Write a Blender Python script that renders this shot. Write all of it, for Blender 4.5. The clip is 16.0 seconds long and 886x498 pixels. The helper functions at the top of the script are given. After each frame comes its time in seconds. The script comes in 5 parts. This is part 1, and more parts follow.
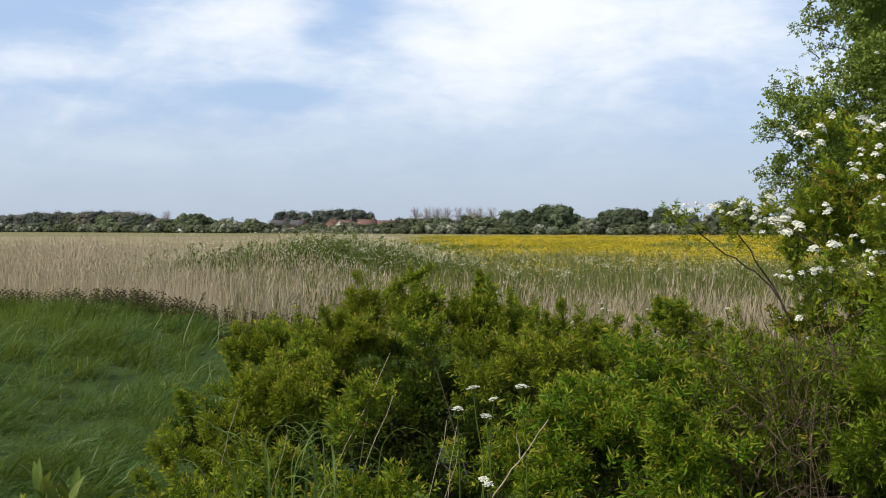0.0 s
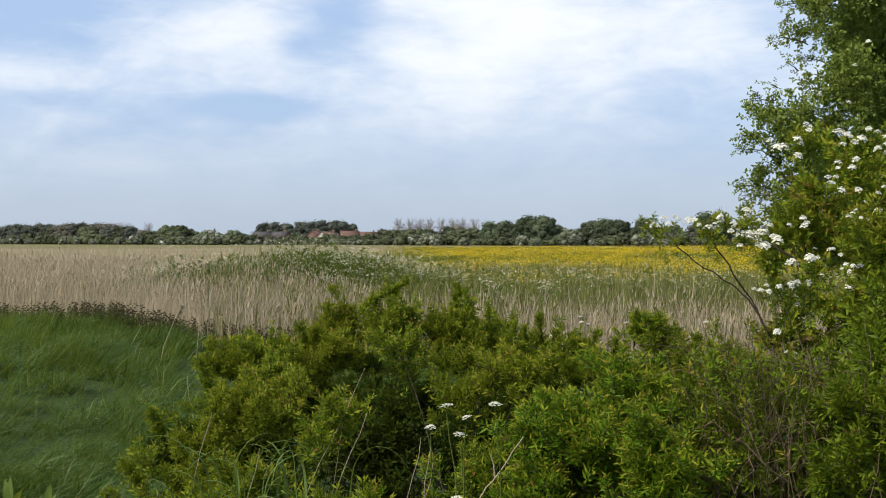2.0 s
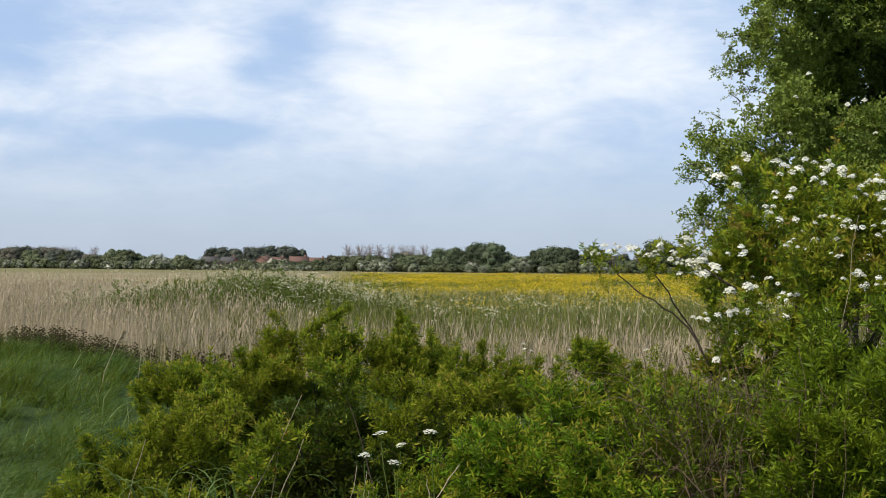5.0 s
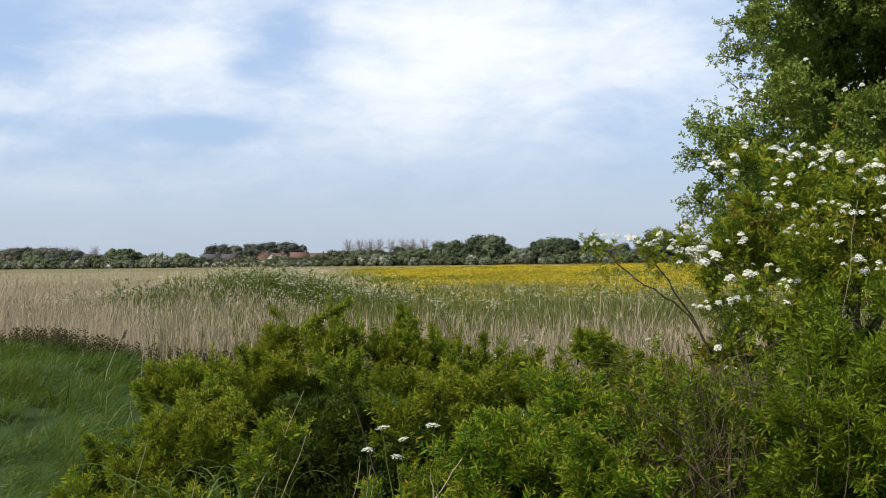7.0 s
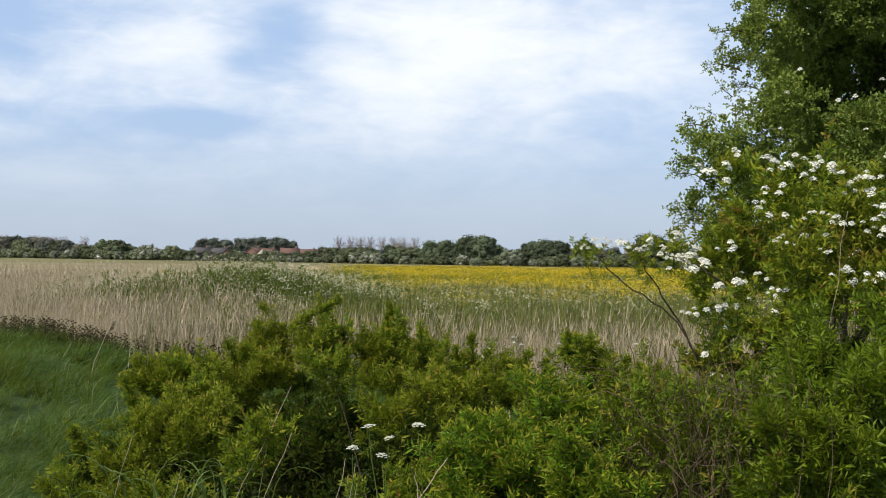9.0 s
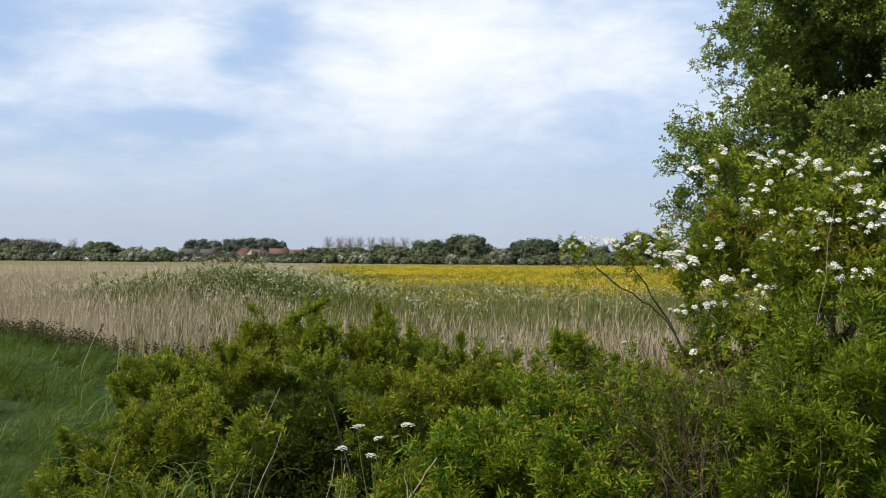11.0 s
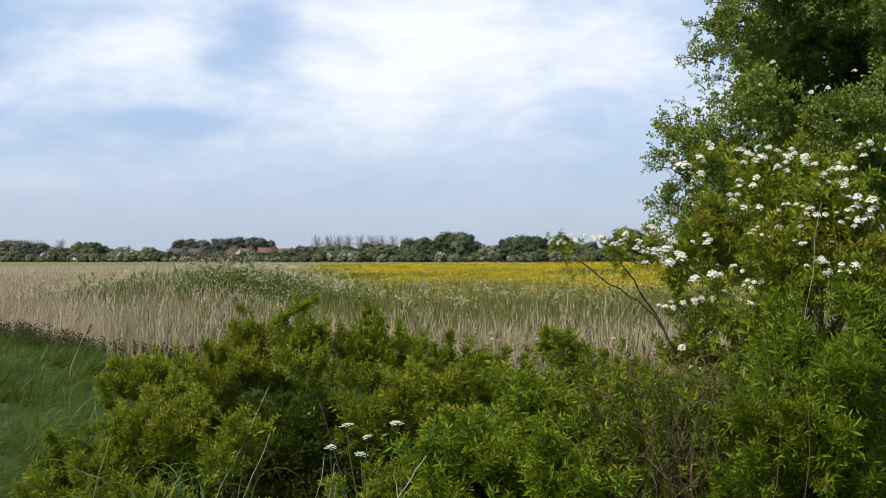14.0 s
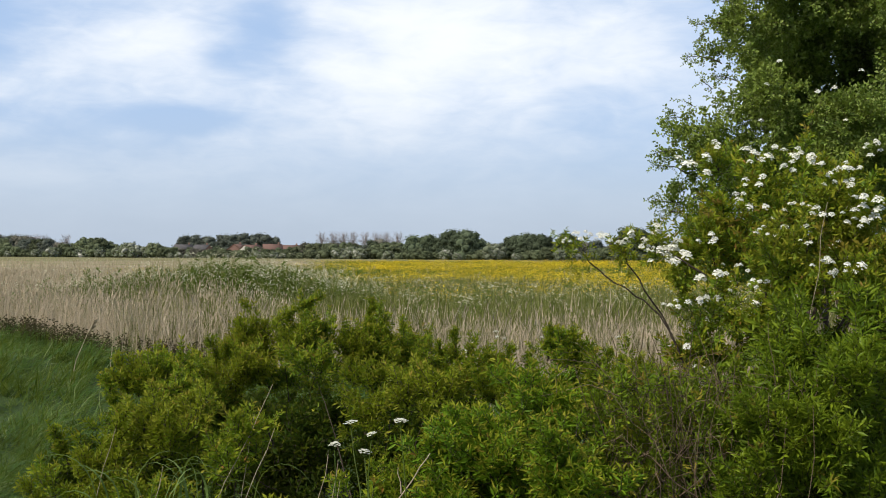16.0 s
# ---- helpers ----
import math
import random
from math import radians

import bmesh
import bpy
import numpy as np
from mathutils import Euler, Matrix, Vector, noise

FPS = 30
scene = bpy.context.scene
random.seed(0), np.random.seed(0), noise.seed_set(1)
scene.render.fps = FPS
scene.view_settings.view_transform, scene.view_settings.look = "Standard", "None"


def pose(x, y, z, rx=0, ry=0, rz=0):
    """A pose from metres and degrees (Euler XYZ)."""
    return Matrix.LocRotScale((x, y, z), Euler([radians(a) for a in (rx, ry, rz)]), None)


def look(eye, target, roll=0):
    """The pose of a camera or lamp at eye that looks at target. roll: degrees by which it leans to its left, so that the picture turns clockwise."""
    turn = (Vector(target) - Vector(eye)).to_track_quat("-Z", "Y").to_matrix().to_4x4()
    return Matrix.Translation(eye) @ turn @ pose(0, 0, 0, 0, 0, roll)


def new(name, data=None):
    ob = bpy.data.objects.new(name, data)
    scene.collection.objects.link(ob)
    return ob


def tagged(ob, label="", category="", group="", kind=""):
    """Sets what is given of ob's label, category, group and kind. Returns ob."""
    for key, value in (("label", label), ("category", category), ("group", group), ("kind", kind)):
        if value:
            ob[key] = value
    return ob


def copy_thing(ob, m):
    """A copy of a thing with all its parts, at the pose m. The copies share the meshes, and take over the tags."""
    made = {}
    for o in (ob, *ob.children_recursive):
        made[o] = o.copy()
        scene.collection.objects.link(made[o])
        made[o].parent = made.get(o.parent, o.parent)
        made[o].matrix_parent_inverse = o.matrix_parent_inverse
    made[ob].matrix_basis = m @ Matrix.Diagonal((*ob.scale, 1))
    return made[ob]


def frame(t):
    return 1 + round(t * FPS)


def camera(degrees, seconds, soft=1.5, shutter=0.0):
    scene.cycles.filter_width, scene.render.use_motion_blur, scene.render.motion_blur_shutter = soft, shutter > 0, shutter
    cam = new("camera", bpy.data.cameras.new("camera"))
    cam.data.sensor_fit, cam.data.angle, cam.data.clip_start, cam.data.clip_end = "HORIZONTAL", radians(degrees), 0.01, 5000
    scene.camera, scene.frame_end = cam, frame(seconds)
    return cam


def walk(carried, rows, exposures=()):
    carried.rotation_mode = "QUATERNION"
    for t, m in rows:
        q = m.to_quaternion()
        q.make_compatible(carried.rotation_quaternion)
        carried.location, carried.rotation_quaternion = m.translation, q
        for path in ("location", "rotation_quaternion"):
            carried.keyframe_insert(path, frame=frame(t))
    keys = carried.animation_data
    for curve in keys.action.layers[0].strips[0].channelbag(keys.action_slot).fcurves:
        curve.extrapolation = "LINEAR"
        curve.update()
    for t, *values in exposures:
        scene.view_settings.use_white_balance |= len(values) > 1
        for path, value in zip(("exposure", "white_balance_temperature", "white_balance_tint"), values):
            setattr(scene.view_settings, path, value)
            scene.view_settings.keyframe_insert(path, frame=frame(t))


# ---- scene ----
cam = camera(40.94, 16.0, soft=1.0)
walk(cam, [
    (0.0, pose(-0.000, -0.000, 1.650, 88.96, 0.00, -0.00)),
    (0.5, pose(-0.002, -0.003, 1.651, 89.06, -0.04, 0.01)),
    (1.0, pose(0.003, 0.017, 1.653, 89.06, 0.17, 0.18)),
    (1.5, pose(0.015, 0.037, 1.661, 89.37, 0.76, -0.25)),
    (2.0, pose(0.034, 0.053, 1.664, 89.50, 0.12, -0.83)),
    (2.5, pose(0.053, 0.083, 1.673, 89.78, -1.48, -1.19)),
    (3.0, pose(0.069, 0.096, 1.665, 90.43, -1.91, -1.44)),
    (3.5, pose(0.076, 0.092, 1.662, 90.79, -1.81, -2.03)),
    (4.0, pose(0.078, 0.080, 1.661, 90.92, -2.04, -2.63)),
    (4.5, pose(0.078, 0.072, 1.662, 90.88, -1.14, -3.05)),
    (7.0, pose(0.083, 0.081, 1.663, 90.45, 0.80, -3.23)),
    (7.5, pose(0.087, 0.078, 1.665, 90.48, 0.48, -3.27)),
    (8.0, pose(0.086, 0.080, 1.664, 90.44, -0.14, -3.44)),
    (8.5, pose(0.086, 0.077, 1.665, 90.44, -0.38, -3.56)),
    (9.0, pose(0.083, 0.071, 1.666, 90.43, -0.70, -3.69)),
    (11.5, pose(0.090, 0.070, 1.667, 90.39, 0.02, -4.49)),
    (12.0, pose(0.092, 0.074, 1.667, 90.37, 0.44, -4.60)),
    (12.5, pose(0.093, 0.071, 1.668, 90.39, 0.39, -4.72)),
    (13.0, pose(0.092, 0.072, 1.669, 90.41, 0.26, -4.81)),
    (13.5, pose(0.092, 0.072, 1.668, 90.37, 0.16, -4.81)),
    (14.0, pose(0.092, 0.076, 1.667, 90.29, 0.21, -4.74)),
    (14.5, pose(0.092, 0.071, 1.667, 90.25, 0.24, -4.67)),
    (15.0, pose(0.091, 0.075, 1.667, 90.23, 0.27, -4.63)),
    (15.5, pose(0.091, 0.078, 1.667, 90.18, 0.13, -4.56)),
    (16.0, pose(0.091, 0.079, 1.667, 90.17, -0.13, -4.51)),
])

# ---- sky, sun, exposure ----
SUN_ELEVATION, SUN_AZIMUTH = 47.0, -120.0     # azimuth clockwise from +y: to the camera's left, a little behind it
scene.view_settings.exposure = 0.0

world = bpy.data.worlds.new("hazy_sky")
scene.world = world
world.use_nodes = True


class Nodes:
    """A small writer of node trees."""

    def __init__(self, tree):
        self.tree = tree
        tree.nodes.clear()

    def add(self, kind, inputs=None, **settings):
        n = self.tree.nodes.new(kind)
        for key, value in settings.items():
            setattr(n, key, value)
        for key, value in (inputs or {}).items():
            self.put(n.inputs[key], value)
        return n

    def put(self, socket, value):
        if isinstance(value, bpy.types.NodeSocket):
            self.tree.links.new(value, socket)
        else:
            if hasattr(socket.default_value, "__len__") and len(socket.default_value) == 4 and len(value) == 3:
                value = (*value, 1.0)
            socket.default_value = value

    def math(self, op, a, b=0.0, clamp=False):
        return self.add("ShaderNodeMath", {0: a, 1: b}, operation=op, use_clamp=clamp).outputs[0]

    def mix(self, factor, a, b, blend="MIX"):
        n = self.add("ShaderNodeMix", data_type="RGBA", blend_type=blend, clamp_factor=True)
        self.put(n.inputs["Factor"], factor)
        self.put(n.inputs[6], a)
        self.put(n.inputs[7], b)
        return n.outputs[2]

    def ramp(self, value, stops):
        n = self.add("ShaderNodeValToRGB", {0: value})
        r = n.color_ramp
        while len(r.elements) < len(stops):
            r.elements.new(0.5)
        for e, (p, c) in zip(r.elements, stops):
            e.position, e.color = p, (*c, 1.0) if len(c) == 3 else c
        return n.outputs[0]

    def span(self, value, lo, hi, a=0.0, b=1.0):
        return self.add("ShaderNodeMapRange", {0: value, 1: lo, 2: hi, 3: a, 4: b}, interpolation_type="SMOOTHSTEP").outputs[0]

    def noise(self, vector, scale, detail=4.0, rough=0.55, distort=0.0):
        return self.add("ShaderNodeTexNoise", {"Vector": vector, "Scale": scale, "Detail": detail, "Roughness": rough, "Distortion": distort}).outputs[0]


w = Nodes(world.node_tree)
sky = w.add("ShaderNodeTexSky", sky_type="NISHITA", sun_disc=False, sun_elevation=radians(SUN_ELEVATION),
            sun_rotation=radians(SUN_AZIMUTH), air_density=1.0, dust_density=2.5, ozone_density=1.5)
way = w.add("ShaderNodeTexCoord").outputs["Generated"]
xyz = w.add("ShaderNodeSeparateXYZ", {0: way})
sx, sz = xyz.outputs[0], xyz.outputs[2]
blue = w.mix(1.0, sky.outputs[0], (0.155, 0.155, 0.155), "MULTIPLY")
stretch = w.add("ShaderNodeMapping", {0: way, "Scale": (1.0, 1.0, 2.3), "Rotation": (0, radians(12), 0)}).outputs[0]
billow = w.noise(stretch, 6.0, 5.0, 0.52, 0.6)
wisps = w.noise(w.add("ShaderNodeMapping", {0: way, "Scale": (1.0, 1.0, 2.2), "Rotation": (0, radians(-14), 0)}).outputs[0], 15.0, 5.0, 0.5, 0.4)


def bank(x, z, rx, rz, weight):
    """A broad thickening or thinning of the cloud sheet round one direction."""
    a = w.math("DIVIDE", w.math("SUBTRACT", sx, x), rx)
    b = w.math("DIVIDE", w.math("SUBTRACT", sz, z), rz)
    d = w.math("ADD", w.math("MULTIPLY", a, a), w.math("MULTIPLY", b, b))
    return w.math("MULTIPLY", w.math("EXPONENT", w.math("MULTIPLY", d, -1.0)), weight)


cover = w.math("ADD", w.math("MULTIPLY", w.math("SUBTRACT", billow, 0.5), 1.0), w.math("MULTIPLY", w.math("SUBTRACT", wisps, 0.5), 0.75))
veil = w.noise(w.add("ShaderNodeMapping", {0: way, "Scale": (1.0, 1.0, 3.2), "Rotation": (0, radians(-20), 0)}).outputs[0], 24.0, 6.0, 0.58, 0.8)
cover = w.math("ADD", cover, w.math("MULTIPLY", w.math("SUBTRACT", veil, 0.5), 0.42))
cover = w.math("ADD", cover, 0.43)
for b in ((0.10, 0.17, 0.15, 0.045, 0.60), (0.0, 0.11, 0.05, 0.035, 0.25), (-0.17, 0.165, 0.06, 0.022, 0.40), (-0.33, 0.135, 0.06, 0.015, 0.25), (-0.31, 0.18, 0.10, 0.04, -0.60), (-0.065, 0.185, 0.030, 0.022, -0.7), (-0.10, 0.160, 0.025, 0.012, -0.35), (-0.14, 0.108, 0.045, 0.011, -0.3),
          (0.30, 0.085, 0.16, 0.040, -0.12), (-0.15, 0.108, 0.06, 0.010, -0.35), (-0.31, 0.11, 0.06, 0.009, -0.25), (0.40, 0.16, 0.15, 0.05, -0.2)):
    cover = w.math("ADD", cover, bank(*b))
cover = w.math("MULTIPLY", w.span(cover, -0.05, 1.1), w.span(sz, 0.01, 0.11, 0.25, 1.0))
cover = w.math("MULTIPLY", cover, w.span(sz, 0.22, 0.5, 1.0, 0.15))
haze = w.mix(w.span(sz, 0.0, 0.13), (0.58, 0.69, 0.85), (0.46, 0.63, 0.93))
haze = w.mix(w.span(sz, 0.25, 0.7), haze, (0.12, 0.165, 0.28))
clear = w.mix(0.75, blue, haze)
cloud = w.mix(w.span(sz, 0.02, 0.14), (0.65, 0.74, 0.86), (0.98, 1.02, 1.07))
w.add("ShaderNodeOutputWorld", {0: w.add("ShaderNodeBackground", {0: w.mix(cover, clear, cloud), 1: 1.0}).outputs[0]})

sun = new("sun", bpy.data.lights.new("sun", "SUN"))
sun.data.energy, sun.data.angle, sun.data.color = 5.2, radians(3.0), (1.0, 0.94, 0.83)
a, e = radians(SUN_AZIMUTH), radians(SUN_ELEVATION)
sun.matrix_world = look((0, 0, 0), (-math.sin(a) * math.cos(e), -math.cos(a) * math.cos(e), -math.sin(e)))

# ---- materials ----


def material(name):
    m = bpy.data.materials.new(name)
    m.use_nodes = True
    return m, Nodes(m.node_tree)


def leaf_material(name, stops, patch, through_light=0.38, rough=0.5, size=1.6, gloss=0.035, vary=0.0, glowing=True):
    """Foliage: a colour per leaf, drifts of a second colour through the crown, light passing through."""
    m, n = material(name)
    geo = n.add("ShaderNodeNewGeometry")
    place = geo.outputs["Position"]
    own = n.math("FRACT", n.math("ADD", geo.outputs["Random Per Island"], n.add("ShaderNodeObjectInfo").outputs["Random"]))
    base = n.ramp(own, stops)
    drift = n.span(n.noise(place, size, 3.0), 0.45, 0.68)
    colour = n.mix(n.math("MULTIPLY", drift, 0.6), base, patch)
    fine = n.span(n.noise(place, 90.0, 2.0), 0.3, 0.7, 0.8, 1.15)
    if vary:                                        # each plant has its own depth of colour
        fine = n.math("MULTIPLY", fine, n.span(n.add("ShaderNodeObjectInfo").outputs["Random"], 0.0, 1.0, 1 - vary, 1 + vary))
    colour = n.mix(1.0, colour, n.add("ShaderNodeCombineColor", {0: fine, 1: fine, 2: fine}).outputs[0], "MULTIPLY")
    skin = n.add("ShaderNodeBsdfPrincipled", {"Base Color": colour, "Roughness": rough, "Specular IOR Level": gloss})
    glow = n.add("ShaderNodeBsdfTranslucent", {"Color": n.mix(0.5, colour, (0.30, 0.36, 0.03), "MIX") if glowing else colour})
    n.add("ShaderNodeOutputMaterial", {0: n.add("ShaderNodeMixShader", {0: through_light, 1: skin.outputs[0], 2: glow.outputs[0]}).outputs[0]})
    return m


def plain_material(name, a, b, scale, rough=0.8, bump=0.3, metal=0.0, streak=(1, 1, 1)):
    m, n = material(name)
    at = n.add("ShaderNodeMapping", {0: n.add("ShaderNodeTexCoord").outputs["Object"], "Scale": streak}).outputs[0]
    big = n.noise(at, scale, 4.0)
    small = n.noise(at, scale * 9, 4.0, 0.7)
    own = n.add("ShaderNodeNewGeometry").outputs["Random Per Island"]
    f = n.math("ADD", n.math("MULTIPLY", big, 0.5), n.math("ADD", n.math("MULTIPLY", small, 0.3), n.math("MULTIPLY", own, 0.3)))
    colour = n.mix(n.span(f, 0.3, 0.8), a, b)
    lift = n.add("ShaderNodeBump", {"Strength": bump, "Distance": 0.02, "Height": small})
    n.add("ShaderNodeOutputMaterial", {0: n.add("ShaderNodeBsdfPrincipled", {"Base Color": colour, "Roughness": rough, "Metallic": metal,
                                       "Specular IOR Level": 0.12, "Normal": lift.outputs[0]}).outputs[0]})
    return m


LEAF_SHRUB = leaf_material("shrub_leaf", [(0, (0.067, 0.134, 0.008)), (0.5, (0.122, 0.198, 0.011)), (1, (0.198, 0.272, 0.016))], (0.226, 0.254, 0.013), rough=0.45, gloss=0.12)
# leaf green darkened so the colour itself holds the shade under the shrubs
LEAF_SHADE = leaf_material("shade_dark_leaf", [(0, (0.018, 0.036, 0.005)), (0.6, (0.028, 0.056, 0.006)), (1, (0.048, 0.060, 0.014))], (0.036, 0.044, 0.010), gloss=0.02)
LEAF_DEEP = leaf_material("deep_shrub_leaf", [(0, (0.058, 0.103, 0.007)), (0.5, (0.108, 0.170, 0.010)), (1, (0.182, 0.245, 0.013))], (0.158, 0.202, 0.010), rough=0.45, gloss=0.14)
LEAF_BRONZE = leaf_material("bronze_leaf", [(0, (0.221, 0.196, 0.025)), (0.6, (0.264, 0.212, 0.034)), (1, (0.246, 0.153, 0.043))], (0.255, 0.212, 0.030), 0.35)
LEAF_BRIGHT = leaf_material("bright_shrub_leaf", [(0, (0.056, 0.127, 0.008)), (0.5, (0.099, 0.195, 0.010)), (1, (0.154, 0.264, 0.013))], (0.146, 0.227, 0.011), rough=0.45, gloss=0.12)
LEAF_YOUNG = leaf_material("young_leaf", [(0, (0.187, 0.238, 0.011)), (0.6, (0.255, 0.281, 0.025)), (0.95, (0.281, 0.246, 0.034)), (1, (0.238, 0.119, 0.034))], (0.221, 0.221, 0.025), 0.35)
LEAF_THORN = leaf_material("thorn_leaf", [(0, (0.084, 0.158, 0.011)), (0.55, (0.145, 0.233, 0.016)), (1, (0.211, 0.290, 0.035))], (0.255, 0.273, 0.018), rough=0.42, gloss=0.18)
LEAF_TREE = leaf_material("tree_leaf", [(0, (0.090, 0.142, 0.024)), (0.5, (0.155, 0.228, 0.038)), (1, (0.26, 0.32, 0.085))], (0.21, 0.265, 0.04), 0.30, gloss=0.18, size=0.8)
BARK = plain_material("bark", (0.03, 0.023, 0.018), (0.095, 0.075, 0.055), 12.0, 0.9, 0.6, streak=(1, 1, 0.3))
TWIG = plain_material("dead_twig", (0.06, 0.042, 0.027), (0.17, 0.125, 0.08), 14.0, 0.9, 0.3)
DRY_STEM = plain_material("dry_stem", (0.22, 0.17, 0.10), (0.42, 0.35, 0.24), 14.0, 0.85, 0.3)
PETAL = leaf_material("white_petal", [(0, (0.58, 0.58, 0.49)), (0.6, (0.70, 0.70, 0.62)), (1, (0.78, 0.77, 0.71))], (0.64, 0.63, 0.53), 0.15, 0.6)
UMBEL = leaf_material("cream_umbel", [(0, (0.50, 0.50, 0.34)), (0.5, (0.66, 0.65, 0.48)), (1, (0.77, 0.76, 0.62))], (0.56, 0.55, 0.38), 0.15, 0.7)
GRASS = leaf_material("grass_blade", [(0, (0.021, 0.056, 0.009)), (0.45, (0.044, 0.101, 0.018)), (0.78, (0.084, 0.150, 0.032)), (1, (0.220, 0.264, 0.114))], (0.026, 0.063, 0.011), 0.3, 0.5, 1.1, 0.12)
TUFT = leaf_material("tuft_blade", [(0, (0.078, 0.129, 0.031)), (1, (0.148, 0.211, 0.066))], (0.109, 0.164, 0.043), 0.25, 0.55, gloss=0.08)
REED = leaf_material("dry_reed", [(0, (0.36, 0.29, 0.21)), (0.5, (0.43, 0.352, 0.26)), (1, (0.49, 0.41, 0.31))], (0.39, 0.318, 0.235), 0.2, 0.7, 0.12)
REED_GREEN = leaf_material("green_reed", [(0, (0.092, 0.105, 0.030)), (0.6, (0.135, 0.148, 0.044)), (1, (0.20, 0.205, 0.08))], (0.16, 0.158, 0.052), 0.2, 0.55, 0.15)
NETTLE = leaf_material("dead_dock", [(0, (0.04, 0.03, 0.02)), (0.6, (0.085, 0.062, 0.042)), (1, (0.075, 0.08, 0.035))], (0.06, 0.055, 0.03), 0.1, 0.8)
HERB = leaf_material("herb_leaf", [(0, (0.07, 0.11, 0.022)), (0.6, (0.105, 0.15, 0.032)), (1, (0.15, 0.19, 0.055))], (0.12, 0.155, 0.042), 0.25)
HERB_DARK = leaf_material("nettle_leaf", [(0, (0.04, 0.065, 0.012)), (0.6, (0.065, 0.10, 0.018)), (1, (0.10, 0.14, 0.03))], (0.075, 0.11, 0.022), 0.25)
YELLOW = leaf_material("yellow_petal", [(0, (0.58, 0.42, 0.012)), (0.6, (0.72, 0.54, 0.015)), (1, (0.78, 0.61, 0.03))], (0.52, 0.39, 0.02), 0.15, 0.6, 0.05)
# far foliage greyed and blued: distance haze put into the base colours
WOOD_FAR = [leaf_material("hazy_far_leaf", [(0, c[0]), (1, c[1])], c[2], 0.35, 0.8, 0.05, vary=0.28, glowing=False) for c in (
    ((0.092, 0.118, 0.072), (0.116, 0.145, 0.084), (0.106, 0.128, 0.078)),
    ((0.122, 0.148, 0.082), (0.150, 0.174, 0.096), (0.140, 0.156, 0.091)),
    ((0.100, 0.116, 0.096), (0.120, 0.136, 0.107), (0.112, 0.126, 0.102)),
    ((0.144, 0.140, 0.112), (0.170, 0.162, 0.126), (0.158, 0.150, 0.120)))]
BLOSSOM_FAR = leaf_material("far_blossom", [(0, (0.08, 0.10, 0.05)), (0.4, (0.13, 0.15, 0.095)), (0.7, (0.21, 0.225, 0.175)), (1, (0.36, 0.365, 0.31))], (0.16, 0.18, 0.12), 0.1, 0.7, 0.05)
# branch grey lightened to carry the haze of distance
BRANCH_FAR = plain_material("hazy_grey_branch", (0.22, 0.19, 0.185), (0.33, 0.29, 0.28), 1.0)
ROOF = plain_material("clay_roof", (0.115, 0.072, 0.060), (0.155, 0.095, 0.078), 0.6)
ROOF_GREY = plain_material("grey_roof", (0.055, 0.052, 0.055), (0.10, 0.095, 0.095), 0.6)
BRICK = plain_material("brick_wall", (0.17, 0.105, 0.085), (0.24, 0.15, 0.12), 0.8)
RENDERED = plain_material("pale_wall", (0.36, 0.34, 0.30), (0.46, 0.44, 0.39), 0.5)
GLAZING = plain_material("window_glass", (0.03, 0.035, 0.04), (0.06, 0.065, 0.07), 0.5, 0.1, 0.0)

m, n = material("field_soil")
place = n.add("ShaderNodeNewGeometry").outputs["Position"]
turf = n.mix(n.noise(place, 0.6, 6.0, 0.65), (0.025, 0.045, 0.014), (0.055, 0.085, 0.028))
litter = n.mix(n.noise(place, 0.35, 8.0, 0.7), (0.20, 0.165, 0.105), (0.34, 0.285, 0.195))
litter = n.mix(n.span(n.noise(place, 0.035, 5.0), 0.42, 0.66), litter, (0.17, 0.18, 0.065))
gold = n.mix(n.span(n.noise(place, 0.07, 8.0, 0.7), 0.38, 0.6), (0.31, 0.245, 0.03), (0.66, 0.49, 0.02))
gold = n.mix(n.span(n.noise(place, 0.5, 5.0, 0.7), 0.35, 0.7), gold, (0.30, 0.27, 0.03))
far_grass = n.mix(n.noise(place, 0.05, 6.0, 0.6), (0.14, 0.135, 0.06), (0.20, 0.185, 0.085))
colour = turf
# darker brown over an oval of ground under the shrubs
dark_oval = n.mix(n.noise(place, 5.0, 6.0, 0.7), (0.018, 0.014, 0.009), (0.06, 0.046, 0.028))
for layer, shade in (("dark_oval", dark_oval), ("reed", litter), ("gold", gold), ("margin", far_grass)):
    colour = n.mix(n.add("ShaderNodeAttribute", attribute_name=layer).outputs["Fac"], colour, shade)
rise = n.add("ShaderNodeBump", {"Strength": 0.6, "Distance": 0.12, "Height": n.noise(place, 3.0, 6.0, 0.7)})
n.add("ShaderNodeOutputMaterial", {0: n.add("ShaderNodeBsdfPrincipled", {"Base Color": colour, "Roughness": 0.95, "Specular IOR Level": 0.1, "Normal": rise.outputs[0]}).outputs[0]})
SOIL = m

# ---- mesh helpers ----
rng = np.random.default_rng(7)


def smooth(lo, hi, v):
    t = np.clip((np.asarray(v, float) - lo) / (hi - lo), 0, 1)
    return t * t * (3 - 2 * t)


def reed_edge(x):
    """How far ahead the reeds begin, across the marsh."""
    x = np.asarray(x, float)
    return 17.6 - 1.2 * smooth(-1.6, -0.4, x) - 2.6 * smooth(0.2, 1.6, x) + 0.60 * np.maximum(-x - 3.5, 0) + 0.35 * np.sin(x * 0.9)


MARSH = -0.35
FALL = 0.45          # the plain drops a little towards the far hedge


